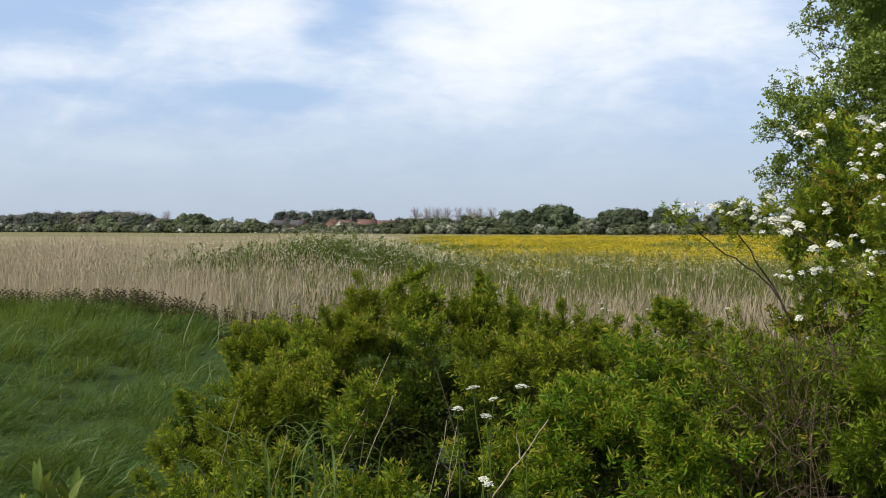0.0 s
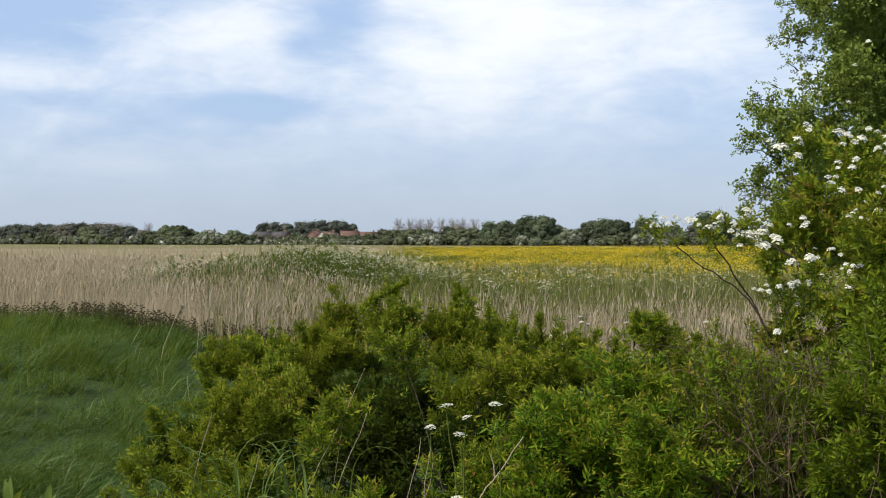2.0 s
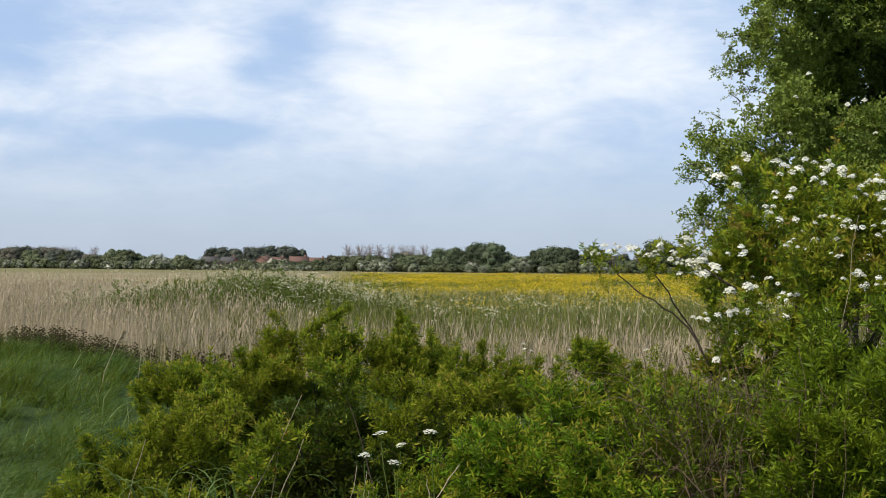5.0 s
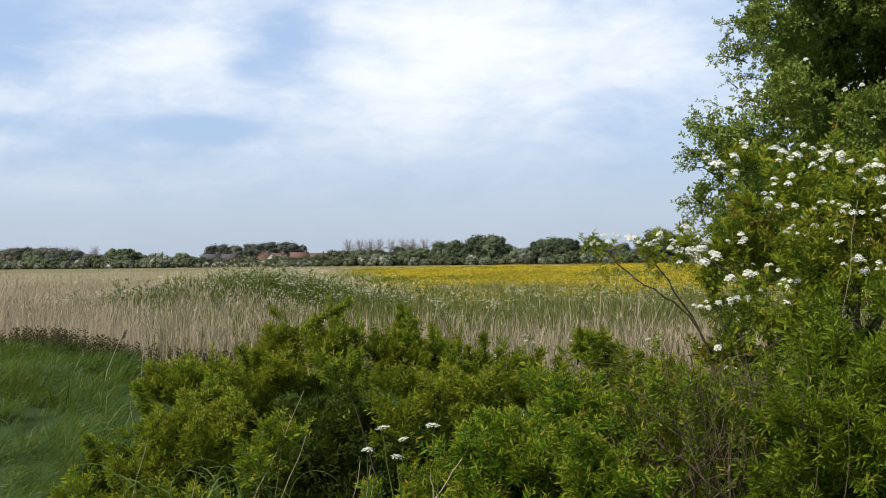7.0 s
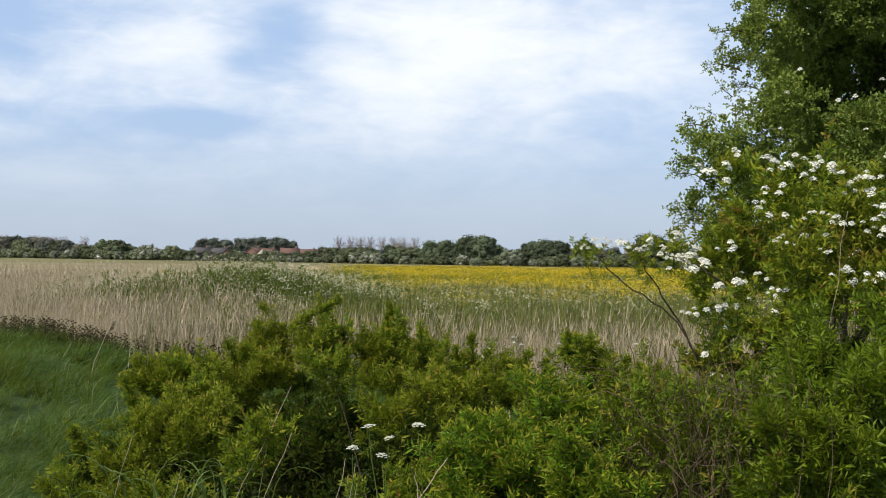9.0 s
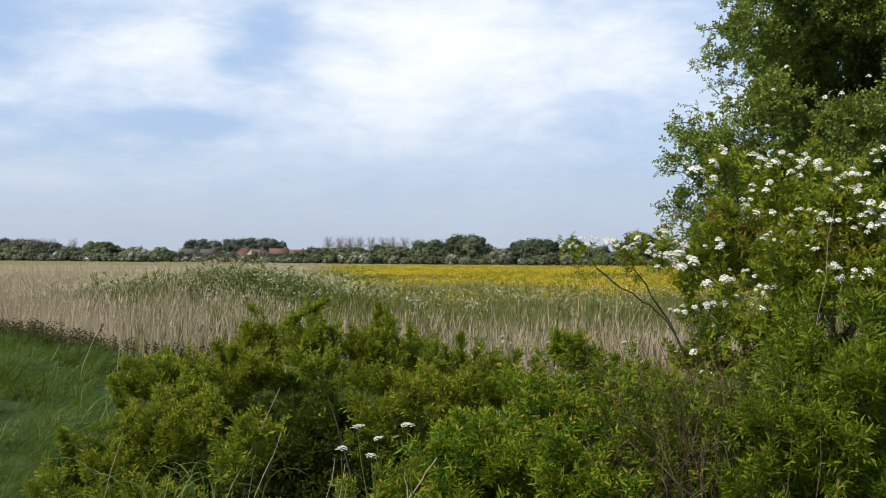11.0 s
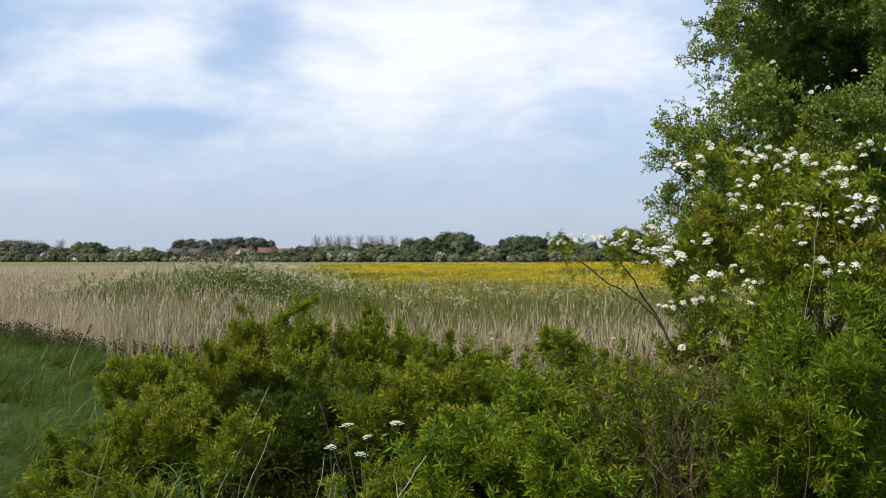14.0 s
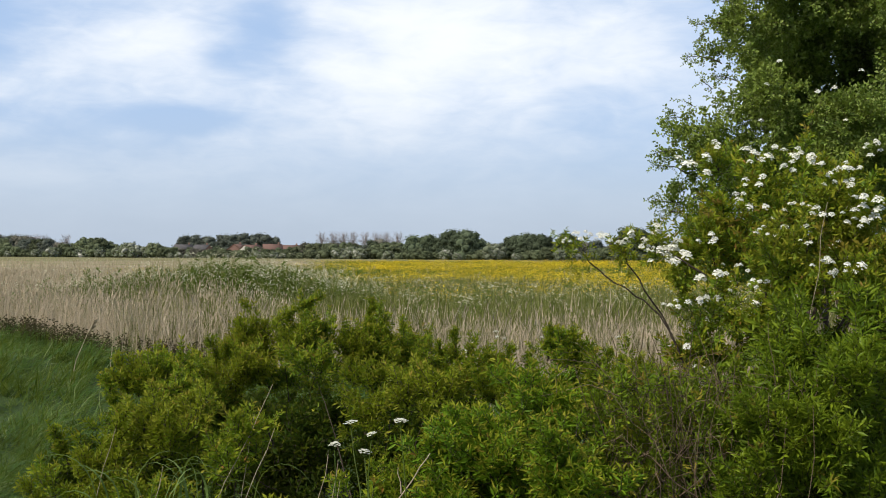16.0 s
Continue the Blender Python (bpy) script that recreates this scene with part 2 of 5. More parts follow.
def ground_height(x, y):
    """The grassy bank that the camera stands on, its fall to the marsh, and a low swelling under the white flowers."""
    x, y = np.asarray(x, float), np.asarray(y, float)
    z = MARSH * smooth(-0.3, 1.8, y - reed_edge(x))
    z = z + (0.10 * smooth(-2.4, -3.4, x) + 0.22 * smooth(-3.0, -4.8, x)) * smooth(9, 15.5, y) * (1 - smooth(-0.5, 0.6, y - reed_edge(x)))
    z = z + 0.80 * np.exp(-(((x + 3.1) / 3.4) ** 2 + ((y - 34) / 5.0) ** 2)) + 0.25 * np.exp(-(((x + 8.5) / 4) ** 2 + ((y - 34) / 5.0) ** 2))
    z = z - FALL * smooth(90, 260, y)
    z = z + 0.05 * np.sin(x * 1.3 + 0.7 * y) * smooth(4, 9, y) * (1 - smooth(60, 100, y))
    return z


def mesh_of(name, verts, tris, mats, index=None):
    """A mesh from arrays of points and triangles."""
    me = bpy.data.meshes.new(name)
    verts, tris = np.asarray(verts, np.float32), np.asarray(tris, np.int32)
    me.vertices.add(len(verts))
    me.vertices.foreach_set("co", verts.ravel())
    me.loops.add(tris.size)
    me.loops.foreach_set("vertex_index", tris.ravel())
    me.polygons.add(len(tris))
    me.polygons.foreach_set("loop_start", np.arange(len(tris), dtype=np.int32) * 3)
    for one in mats:
        me.materials.append(one)
    if index is not None:
        me.polygons.foreach_set("material_index", np.asarray(index, np.int32))
    me.update(calc_edges=True)
    return me


def part(name, me, parent, label=""):
    ob = new(name, me)
    ob.parent = parent
    return tagged(ob, label)


def thing(name, at, label, category, group="", kind=""):
    ob = new(name)
    ob.location = at
    ob.empty_display_size = 0.1
    return tagged(ob, label, category, group, kind)


def unit(v):
    return v / np.maximum(np.linalg.norm(v, axis=-1, keepdims=True), 1e-9)


def frames(axis, spin):
    """Turns that carry +z to each axis, spun about it by the angles given."""
    axis = unit(np.asarray(axis, float))
    side = np.where(np.abs(axis[:, 2:3]) < 0.9, np.array([[0, 0, 1.0]]), np.array([[1.0, 0, 0]]))
    a = unit(np.cross(side, axis))
    b = np.cross(axis, a)
    c, s = np.cos(spin)[:, None], np.sin(spin)[:, None]
    return np.stack([a * c + b * s, b * c - a * s, axis], axis=2)


def headed(axis, heading):
    """Turns that carry +z to each axis and +x as nearly as can be to the heading angle."""
    axis = unit(np.asarray(axis, float))
    way = np.stack([np.cos(heading), np.sin(heading), 0 * heading], 1)
    y = unit(np.cross(axis, way))
    return np.stack([np.cross(y, axis), y, axis], axis=2)


def stamp(piece, places, turns, sizes):
    """Copies of one piece (points, triangles, material numbers) as arrays."""
    v, t, i = piece
    n = len(places)
    pts = np.einsum("nij,kj->nki", turns, v) * np.asarray(sizes, float).reshape(n, -1)[:, None, :] + np.asarray(places)[:, None, :]
    tris = t[None] + (np.arange(n) * len(v))[:, None, None]
    return pts.reshape(-1, 3), tris.reshape(-1, 3), np.tile(i, n)


def join(pieces):
    vs, ts, ix, k = [], [], [], 0
    for v, t, i in pieces:
        vs.append(v), ts.append(t + k), ix.append(i)
        k += len(v)
    return np.concatenate(vs), np.concatenate(ts), np.concatenate(ix)


def limb_piece(points, radii, sides=5, mat=0):
    """A tapered branch along a line of points."""
    points = np.asarray(points, float)
    ahead = unit(np.gradient(points, axis=0))
    f = frames(ahead, np.zeros(len(points)))
    ang = np.arange(sides) * 2 * np.pi / sides
    ring = np.stack([np.cos(ang), np.sin(ang), 0 * ang], 1)
    v = np.einsum("nij,kj->nki", f, ring) * np.asarray(radii)[:, None, None] + points[:, None]
    t = []
    for k in range(len(points) - 1):
        for s in range(sides):
            p, q = k * sides + s, k * sides + (s + 1) % sides
            t += [(p, q, q + sides), (p, q + sides, p + sides)]
    return v.reshape(-1, 3), np.array(t), np.full(len(t), mat)


def bend(a, b, sag=0.1, count=6, wobble=0.03, seed=0):
    """Points from a to b, bowed and a little crooked."""
    r = np.random.default_rng(seed)
    a, b = np.asarray(a, float), np.asarray(b, float)
    s = np.linspace(0, 1, count)[:, None]
    p = a + (b - a) * s
    p[:, 2] += sag * np.sin(s[:, 0] * np.pi)
    p[1:-1] += r.normal(0, wobble, (count - 2, 3))
    return p


def leaf_piece(length, width, fold=0.25, curl=0.2, mat=0):
    """A folded, curling leaf along +z from the origin."""
    l, h = length, width / 2
    v = np.array([(0, 0, 0), (-h, fold * h, 0.45 * l), (0, -curl * l * 0.3, 0.5 * l), (h, fold * h, 0.45 * l), (0, -curl * l, l)])
    return v, np.array([(0, 2, 1), (0, 3, 2), (1, 2, 4), (2, 3, 4)]), np.full(4, mat)


def small_leaf_piece(length, width, mat=0):
    """A small leaf, folded along its midrib."""
    l, h = length, width / 2
    v = np.array([(0, 0, 0), (-h, 0.35 * h, 0.5 * l), (0, -0.12 * l, l), (h, 0.35 * h, 0.5 * l)])
    return v, np.array([(0, 2, 1), (0, 3, 2)]), np.full(2, mat)


def shoot_model(seed, leaves, length, leaf, width, young=4, make=leaf_piece, spread=1.0, fresh=1):
    """A leafy shoot along +z: a twig, and leaves set in a spiral, the last of them young; as a list of its pieces."""
    r = np.random.default_rng(seed)
    lean = r.normal(0, 0.12, 2)
    line = lambda q: np.stack([lean[0] * q ** 2 * length, lean[1] * q ** 2 * length, q * length], -1)
    out = [limb_piece(line(np.array([0.0, 1.0])), np.array([0.002, 0.0008]), 3, 2)]
    for k, q in enumerate(np.linspace(0.12, 1.0, leaves)):
        az = k * 2.4 + r.normal(0, 0.3)
        rise = 0.25 + 0.8 * q + r.normal(0, 0.2)
        d = np.array([math.cos(az) * spread, math.sin(az) * spread, rise])
        size = leaf * (0.75 + 0.4 * math.sin(q * 2.6)) * r.uniform(0.75, 1.25)
        p = make(size, size * width, mat=fresh if k >= leaves - young else 0)
        out.append(stamp(p, line(np.array([q])), frames(d[None], r.uniform(-0.6, 0.6, 1) - np.pi / 2), [1.0]))
    return out


# ---- ground ----
xs = np.concatenate([-np.geomspace(2500, 14, 26), np.linspace(-12, 12, 49), np.geomspace(14, 2500, 26)])
ys = np.concatenate([np.linspace(-60, -4, 8), np.linspace(-2, 60, 94), np.geomspace(63, 4000, 46)])
gx, gy = np.meshgrid(xs, ys)
gz = ground_height(gx, gy)
W = len(xs)
k = (np.arange(len(ys) - 1)[:, None] * W + np.arange(W - 1)[None]).ravel()
soil = mesh_of("ground", np.stack([gx, gy, gz], -1).reshape(-1, 3), np.concatenate([np.stack([k, k + 1, k + W + 1], 1), np.stack([k, k + W + 1, k + W], 1)]), [SOIL])
soil.polygons.foreach_set("use_smooth", np.ones(len(soil.polygons), bool))


def gold_share(x, y):
    """Where the yellow flowers stand: the far ground on the right, and a thin drift on the left."""
    x, y = np.asarray(x, float), np.asarray(y, float)
    right = smooth(-0.06, 0.03, x / np.maximum(y, 1) + 0.02 * np.sin(y * 0.05)) * smooth(33, 45, y + 4 * np.sin(x * 0.35)) * (1 - smooth(250, 320, y))
    patch = 0.62 + 0.6 * np.sin(x * 0.13 + 2.0 * np.sin(y * 0.045)) * np.sin(y * 0.10 + 1.5 * np.sin(x * 0.06)) + 0.55 * np.sin(x * 0.41 + 1.7 * np.sin(y * 0.07)) * np.sin(y * 0.19 + 1.2 * np.sin(x * 0.15))
    drift = 0.45 * np.exp(-((x / np.maximum(y, 1) + 0.13) / 0.06) ** 2) * smooth(52, 64, y) * (1 - smooth(90, 130, y))
    return right * np.clip(patch + 0.2 * np.sin(x * 0.9 + y * 0.32), 0.06, 1.0) + (1 - right) * drift * np.clip(patch, 0.2, 1)


for layer, value in (("dark_oval", smooth(1.3, 0.8, np.hypot((gx - 0.95) / 2.7, (gy - 5.7) / 2.0))), ("reed", smooth(-1, 2, gy - reed_edge(gx)) * (1 - smooth(330, 360, gy))), ("gold", gold_share(gx, gy)), ("margin", smooth(300, 340, gy))):
    at = soil.attributes.new(layer, "FLOAT", "POINT")
    at.data.foreach_set("value", value.astype(np.float32).ravel())
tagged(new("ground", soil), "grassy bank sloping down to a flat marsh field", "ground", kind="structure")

# ---- shrubs and the tree ----
BUSH_BACK = [
    (-0.92, 6.60, 0.75, 0.30, 0.28, 0.27),
    (-0.61, 7.00, 0.83, 0.32, 0.30, 0.28),
    (-0.29, 7.20, 0.91, 0.29, 0.28, 0.27),
    (0.13, 7.40, 0.85, 0.30, 0.28, 0.26),
    (0.47, 7.60, 0.83, 0.24, 0.24, 0.25),
    (-0.43, 7.20, 1.04, 0.14, 0.14, 0.14),
    (-0.08, 7.30, 1.03, 0.17, 0.17, 0.16),
    (-0.75, 7.00, 0.93, 0.17, 0.17, 0.17),
    (0.23, 7.40, 0.99, 0.14, 0.16, 0.18),
]
BUSH_FAR = [
    (0.76, 7.40, 0.89, 0.19, 0.19, 0.18),
    (1.01, 7.20, 0.84, 0.24, 0.22, 0.21),
    (1.31, 7.20, 0.97, 0.12, 0.14, 0.15),
    (1.39, 7.00, 0.83, 0.25, 0.23, 0.22),
    (1.57, 6.60, 0.87, 0.22, 0.20, 0.19),
    (0.53, 7.20, 0.80, 0.17, 0.17, 0.17),
]
BUSH_BRIGHT = [
    (0.77, 4.80, 0.81, 0.30, 0.28, 0.26),
    (1.04, 5.00, 0.86, 0.24, 0.23, 0.23),
    (0.57, 4.50, 0.71, 0.23, 0.22, 0.21),
    (0.85, 4.30, 0.67, 0.27, 0.25, 0.23),
    (0.40, 4.50, 0.61, 0.14, 0.14, 0.15),
    (0.87, 5.00, 0.97, 0.14, 0.13, 0.12),
]
BUSH_LEFT = [
    (-0.58, 5.40, 0.73, 0.28, 0.26, 0.24),
    (-0.94, 5.90, 0.70, 0.25, 0.23, 0.21),
    (-0.99, 5.40, 0.58, 0.23, 0.23, 0.22),
    (-0.33, 5.00, 0.74, 0.15, 0.16, 0.17),
    (-0.51, 4.80, 0.54, 0.30, 0.23, 0.17),
    (-1.07, 5.20, 0.47, 0.19, 0.17, 0.16),
    (-0.25, 4.60, 0.57, 0.18, 0.15, 0.13),
    (-0.83, 4.80, 0.45, 0.23, 0.18, 0.14),
    (-0.81, 6.00, 0.83, 0.17, 0.16, 0.14),
]
BUSH_MID = [
    (0.29, 5.80, 0.86, 0.21, 0.19, 0.18),
    (0.44, 5.60, 0.83, 0.20, 0.21, 0.21),
    (0.22, 4.80, 0.61, 0.15, 0.16, 0.17),
    (-0.07, 6.20, 0.95, 0.18, 0.16, 0.15),
    (0.35, 5.00, 0.73, 0.12, 0.12, 0.12),
]
BUSH_RIGHT = [
    (2.25, 5.05, 0.94, 0.19, 0.21, 0.24),
    (2.29, 4.75, 1.00, 0.19, 0.21, 0.24),
    (2.00, 5.20, 1.14, 0.20, 0.20, 0.20),
    (1.86, 4.95, 0.83, 0.20, 0.20, 0.21),
    (1.90, 4.65, 1.00, 0.28, 0.29, 0.30),
    (1.77, 4.55, 0.63, 0.23, 0.22, 0.22),
    (2.21, 4.95, 1.17, 0.30, 0.27, 0.25),
    (2.18, 4.65, 0.55, 0.21, 0.20, 0.19),
    (1.80, 4.75, 0.80, 0.14, 0.15, 0.16),
    (2.12, 4.70, 0.70, 0.18, 0.18, 0.18),
]
THORN = [
    (1.92, 6.25, 0.98, 0.20, 0.18, 0.22),
    (1.78, 6.30, 0.74, 0.20, 0.18, 0.20),
    (2.25, 6.20, 0.95, 0.26, 0.22, 0.25),
    (2.37, 6.00, 1.27, 0.27, 0.22, 0.17),
    (2.88, 6.20, 1.60, 0.22, 0.20, 0.18),
    (2.75, 6.00, 1.46, 0.30, 0.26, 0.21),
    (2.09, 6.50, 1.60, 0.20, 0.22, 0.23),
    (2.34, 6.50, 1.84, 0.29, 0.27, 0.25),
    (2.29, 6.80, 2.05, 0.15, 0.15, 0.15),
    (2.53, 6.20, 1.66, 0.37, 0.35, 0.32),
    (2.85, 6.40, 1.84, 0.32, 0.30, 0.27),
    (1.94, 6.20, 1.30, 0.16, 0.15, 0.15),
    (2.22, 6.00, 1.46, 0.30, 0.26, 0.21),
    (1.88, 6.40, 1.66, 0.12, 0.11, 0.09),
    (2.63, 6.60, 2.01, 0.19, 0.17, 0.16),
]
TREE = [
    (4.37, 12.20, 4.09, 0.31, 0.26, 0.20),
    (4.86, 12.40, 4.20, 0.31, 0.25, 0.18),
    (5.27, 12.20, 4.27, 0.31, 0.23, 0.14),
    (5.58, 12.00, 4.19, 0.20, 0.18, 0.16),
    (4.10, 12.20, 3.71, 0.17, 0.14, 0.10),
    (4.52, 12.60, 3.84, 0.23, 0.19, 0.16),
    (4.10, 12.00, 3.21, 0.35, 0.26, 0.15),
    (3.74, 11.90, 3.04, 0.23, 0.18, 0.14),
    (4.29, 11.70, 3.24, 0.24, 0.18, 0.12),
    (4.27, 11.80, 2.94, 0.29, 0.23, 0.15),
    (5.15, 11.60, 3.10, 0.32, 0.24, 0.16),
    (5.38, 11.50, 3.27, 0.19, 0.18, 0.17),
    (4.86, 11.80, 3.03, 0.18, 0.14, 0.10),
    (5.15, 11.40, 2.90, 0.29, 0.20, 0.12),
    (4.66, 11.90, 2.85, 0.25, 0.17, 0.09),
]
TREE_LOW = [
    (4.36, 12.30, 2.62, 0.32, 0.25, 0.20),
    (3.46, 12.00, 2.90, 0.14, 0.12, 0.11),
    (3.56, 11.90, 2.70, 0.23, 0.17, 0.10),
    (3.83, 11.90, 2.59, 0.31, 0.24, 0.17),
    (3.47, 12.00, 2.14, 0.16, 0.12, 0.08),
    (3.74, 12.00, 2.25, 0.21, 0.18, 0.16),
    (3.71, 12.00, 1.93, 0.20, 0.17, 0.14),
    (4.30, 12.20, 2.30, 0.40, 0.31, 0.26),
    (5.00, 12.30, 2.30, 0.44, 0.35, 0.31),
    (5.70, 12.20, 2.45, 0.40, 0.35, 0.31),
    (4.10, 12.50, 1.65, 0.35, 0.31, 0.26),
    (4.80, 12.60, 1.60, 0.44, 0.35, 0.31),
]
TREE_TOP = [
    (4.44, 12.40, 4.62, 0.36, 0.34, 0.26),
    (4.98, 12.40, 4.68, 0.53, 0.42, 0.26),
    (5.64, 12.30, 4.62, 0.41, 0.36, 0.26),
    (4.75, 12.70, 5.20, 0.66, 0.60, 0.40),
    (5.80, 12.90, 5.20, 0.80, 0.70, 0.45),
    # these four lie out of view, added to enclose and shade the hollow
    (5.20, 13.60, 5.00, 0.70, 0.60, 0.36),
    (6.25, 13.80, 5.00, 0.80, 0.70, 0.40),
    (6.30, 12.20, 3.90, 0.45, 0.45, 0.50),
    (6.20, 12.00, 2.90, 0.45, 0.40, 0.45),
]
TREE_BACK = [
    # first two: unseen lobes that shade the hollow; the others wall it in
    (5.50, 14.20, 5.60, 1.00, 0.90, 0.60),
    (6.90, 14.80, 5.40, 1.00, 0.90, 0.60),
    (5.75, 15.20, 4.00, 0.40, 1.00, 1.00),
    (6.90, 17.60, 4.60, 0.80, 0.50, 1.00),
    (8.00, 17.60, 4.70, 1.00, 0.50, 1.10),
    (7.00, 17.40, 3.10, 0.90, 0.50, 0.90),
    (8.20, 17.40, 3.00, 1.00, 0.50, 0.90),
    (7.20, 14.80, 3.90, 0.70, 1.20, 1.20),
    (6.80, 14.80, 2.80, 0.95, 0.80, 0.80),
    (5.60, 14.30, 2.40, 0.70, 0.55, 0.60),
]
# unseen high lobes, added to keep the sun off the hollow below
TREE_SHADE_TOP = [
    (4.90, 14.60, 6.00, 0.90, 0.90, 0.65),
    (4.50, 14.00, 6.70, 0.90, 0.90, 0.70),
    (5.80, 14.80, 6.70, 1.00, 1.00, 0.80),
    (6.90, 15.20, 6.60, 1.00, 1.00, 0.80),
    (5.40, 13.20, 6.00, 0.80, 0.80, 0.50),
]
BUSH_CORNER = [
    (-1.63, 4.45, 0.48, 0.13, 0.15, 0.10),
    (-1.36, 4.50, 0.36, 0.20, 0.18, 0.12),
    (-1.12, 4.50, 0.36, 0.18, 0.18, 0.13),
]
FRONDS_BACK = [
    ((-0.55, 7.00, 0.93), (-0.61, 6.95, 1.09)),
    ((-0.19, 7.20, 1.08), (-0.20, 7.15, 1.21)),
    ((0.30, 7.40, 0.99), (0.34, 7.35, 1.14)),
    ((-0.79, 6.80, 0.88), (-0.82, 6.75, 1.02)),
    ((-0.48, 7.20, 1.09), (-0.07, 7.15, 1.41)),
    ((0.19, 7.40, 1.06), (0.23, 7.35, 1.36)),
    ((-0.46, 7.20, 1.06), (-0.42, 7.15, 1.25)),
    ((-0.66, 7.00, 0.96), (-0.70, 6.95, 1.16)),
    ((-0.89, 6.60, 0.87), (-0.89, 6.55, 1.02)),
    ((-0.03, 7.30, 1.05), (-0.07, 7.25, 1.23)),
    ((0.42, 7.60, 0.94), (0.47, 7.55, 1.14)),
    ((-0.29, 7.20, 1.11), (-0.27, 7.15, 1.30)),
    ((0.09, 7.40, 1.06), (0.06, 7.35, 1.17)),
]
FRONDS_FAR = [
    ((0.54, 7.30, 0.90), (0.49, 7.25, 1.05)),
    ((1.15, 7.20, 0.91), (1.17, 7.15, 1.04)),
    ((0.67, 7.40, 0.96), (0.64, 7.35, 1.10)),
    ((0.76, 7.40, 0.96), (0.73, 7.35, 1.20)),
    ((1.29, 7.20, 1.01), (1.31, 7.15, 1.20)),
    ((1.37, 7.00, 0.98), (1.40, 6.95, 1.19)),
    ((1.01, 7.20, 0.94), (1.06, 7.15, 1.09)),
    ((1.45, 6.60, 0.97), (1.52, 6.55, 1.11)),
    ((0.88, 7.20, 0.91), (0.91, 7.15, 1.04)),
    ((1.65, 6.60, 0.97), (1.70, 6.55, 1.08)),
]
FRONDS_LEFT = [
    ((-1.02, 5.90, 0.84), (-1.07, 5.85, 1.06)),
    ((-1.16, 5.60, 0.67), (-1.24, 5.55, 0.86)),
    ((-1.17, 5.20, 0.54), (-1.26, 5.15, 0.69)),
    ((-0.60, 5.60, 0.86), (-0.60, 5.55, 0.98)),
    ((-0.22, 5.00, 0.87), (-0.25, 4.95, 0.97)),
    ((-1.19, 5.00, 0.47), (-1.28, 4.95, 0.61)),
]
FRONDS_TREE = [
    ((3.93, 12.10, 4.04), (3.60, 12.05, 4.00)),
    ((3.78, 12.10, 3.95), (3.65, 12.05, 3.85)),
    ((3.93, 12.10, 3.63), (3.55, 12.05, 3.69)),
    ((3.80, 12.00, 3.35), (3.66, 11.95, 3.43)),
    ((3.59, 12.00, 3.18), (3.49, 11.95, 3.21)),
    ((3.51, 11.90, 3.02), (3.30, 11.85, 3.03)),
    ((3.45, 11.90, 2.70), (3.12, 11.85, 2.65)),
    ((3.53, 11.90, 2.47), (3.12, 11.85, 2.56)),
    ((3.50, 12.00, 2.16), (3.16, 11.95, 2.18)),
    ((3.50, 12.00, 2.10), (3.25, 11.95, 2.04)),
    ((4.17, 12.20, 3.44), (3.88, 12.15, 3.49)),
    ((4.11, 12.20, 4.27), (3.88, 12.15, 4.29)),
]
CORYMBS = [
    (1.76, 2.10, 0.150), (1.81, 2.12, 0.100), (1.86, 2.19, 0.075), (2.06, 2.16, 0.100), (2.08, 2.12, 0.110), (2.25, 2.16, 0.100), (2.28, 2.13, 0.100), (2.22, 2.09, 0.090),
    (2.39, 2.09, 0.075), (2.45, 2.07, 0.090), (2.52, 2.09, 0.090), (2.62, 2.20, 0.075), (2.66, 2.16, 0.080), (2.47, 2.02, 0.075), (2.63, 1.91, 0.125), (2.67, 1.85, 0.130),
    (2.62, 1.81, 0.090), (2.54, 1.84, 0.080), (2.39, 1.88, 0.105), (2.03, 2.01, 0.085), (1.99, 1.95, 0.080), (2.23, 1.89, 0.065), (2.32, 1.71, 0.065), (1.81, 1.73, 0.090),
    (2.10, 1.77, 0.065), (2.38, 1.62, 0.075), (2.47, 1.60, 0.070), (1.80, 1.535, 0.130), (1.96, 1.60, 0.075), (2.02, 1.52, 0.065), (1.64, 1.42, 0.065), (1.72, 1.43, 0.090),
]
BRANCH_CORYMBS = [
    (1.65, 1.785, 0.085), (1.51, 1.75, 0.075), (1.53, 1.71, 0.085), (1.58, 1.72, 0.065), (1.64, 1.67, 0.080), (1.67, 1.65, 0.120), (1.72, 1.67, 0.120), (1.76, 1.70, 0.100),
    (1.74, 1.73, 0.075), (1.61, 1.68, 0.055), (1.45, 1.71, 0.055), (1.38, 1.75, 0.075), (1.32, 1.74, 0.075), (1.24, 1.745, 0.075), (1.29, 1.77, 0.055), (1.17, 1.73, 0.045),
]
TREE_CORYMBS = [(4.12, 11.30, 3.30), (4.63, 11.30, 3.24), (4.80, 11.30, 3.28), (4.06, 11.30, 2.95), (4.25, 11.30, 3.53), (3.78, 11.30, 3.02), (5.07, 11.30, 3.45), (4.91, 11.30, 2.96)]


# dark hollows between the leafy masses of the bank
HOLLOWS = [
    (-0.157, 5.60, 0.95, 0.11, 1.2, 0.12),
    (-0.050, 5.00, 0.74, 0.08, 1.0, 0.13),
    (-0.560, 4.90, 0.80, 0.10, 0.6, 0.07),
    (2.280, 4.75, 0.97, 0.08, 0.5, 0.18),
    (1.330, 4.90, 0.62, 0.14, 0.8, 0.16),
    (0.330, 5.60, 0.86, 0.06, 0.8, 0.08),
]


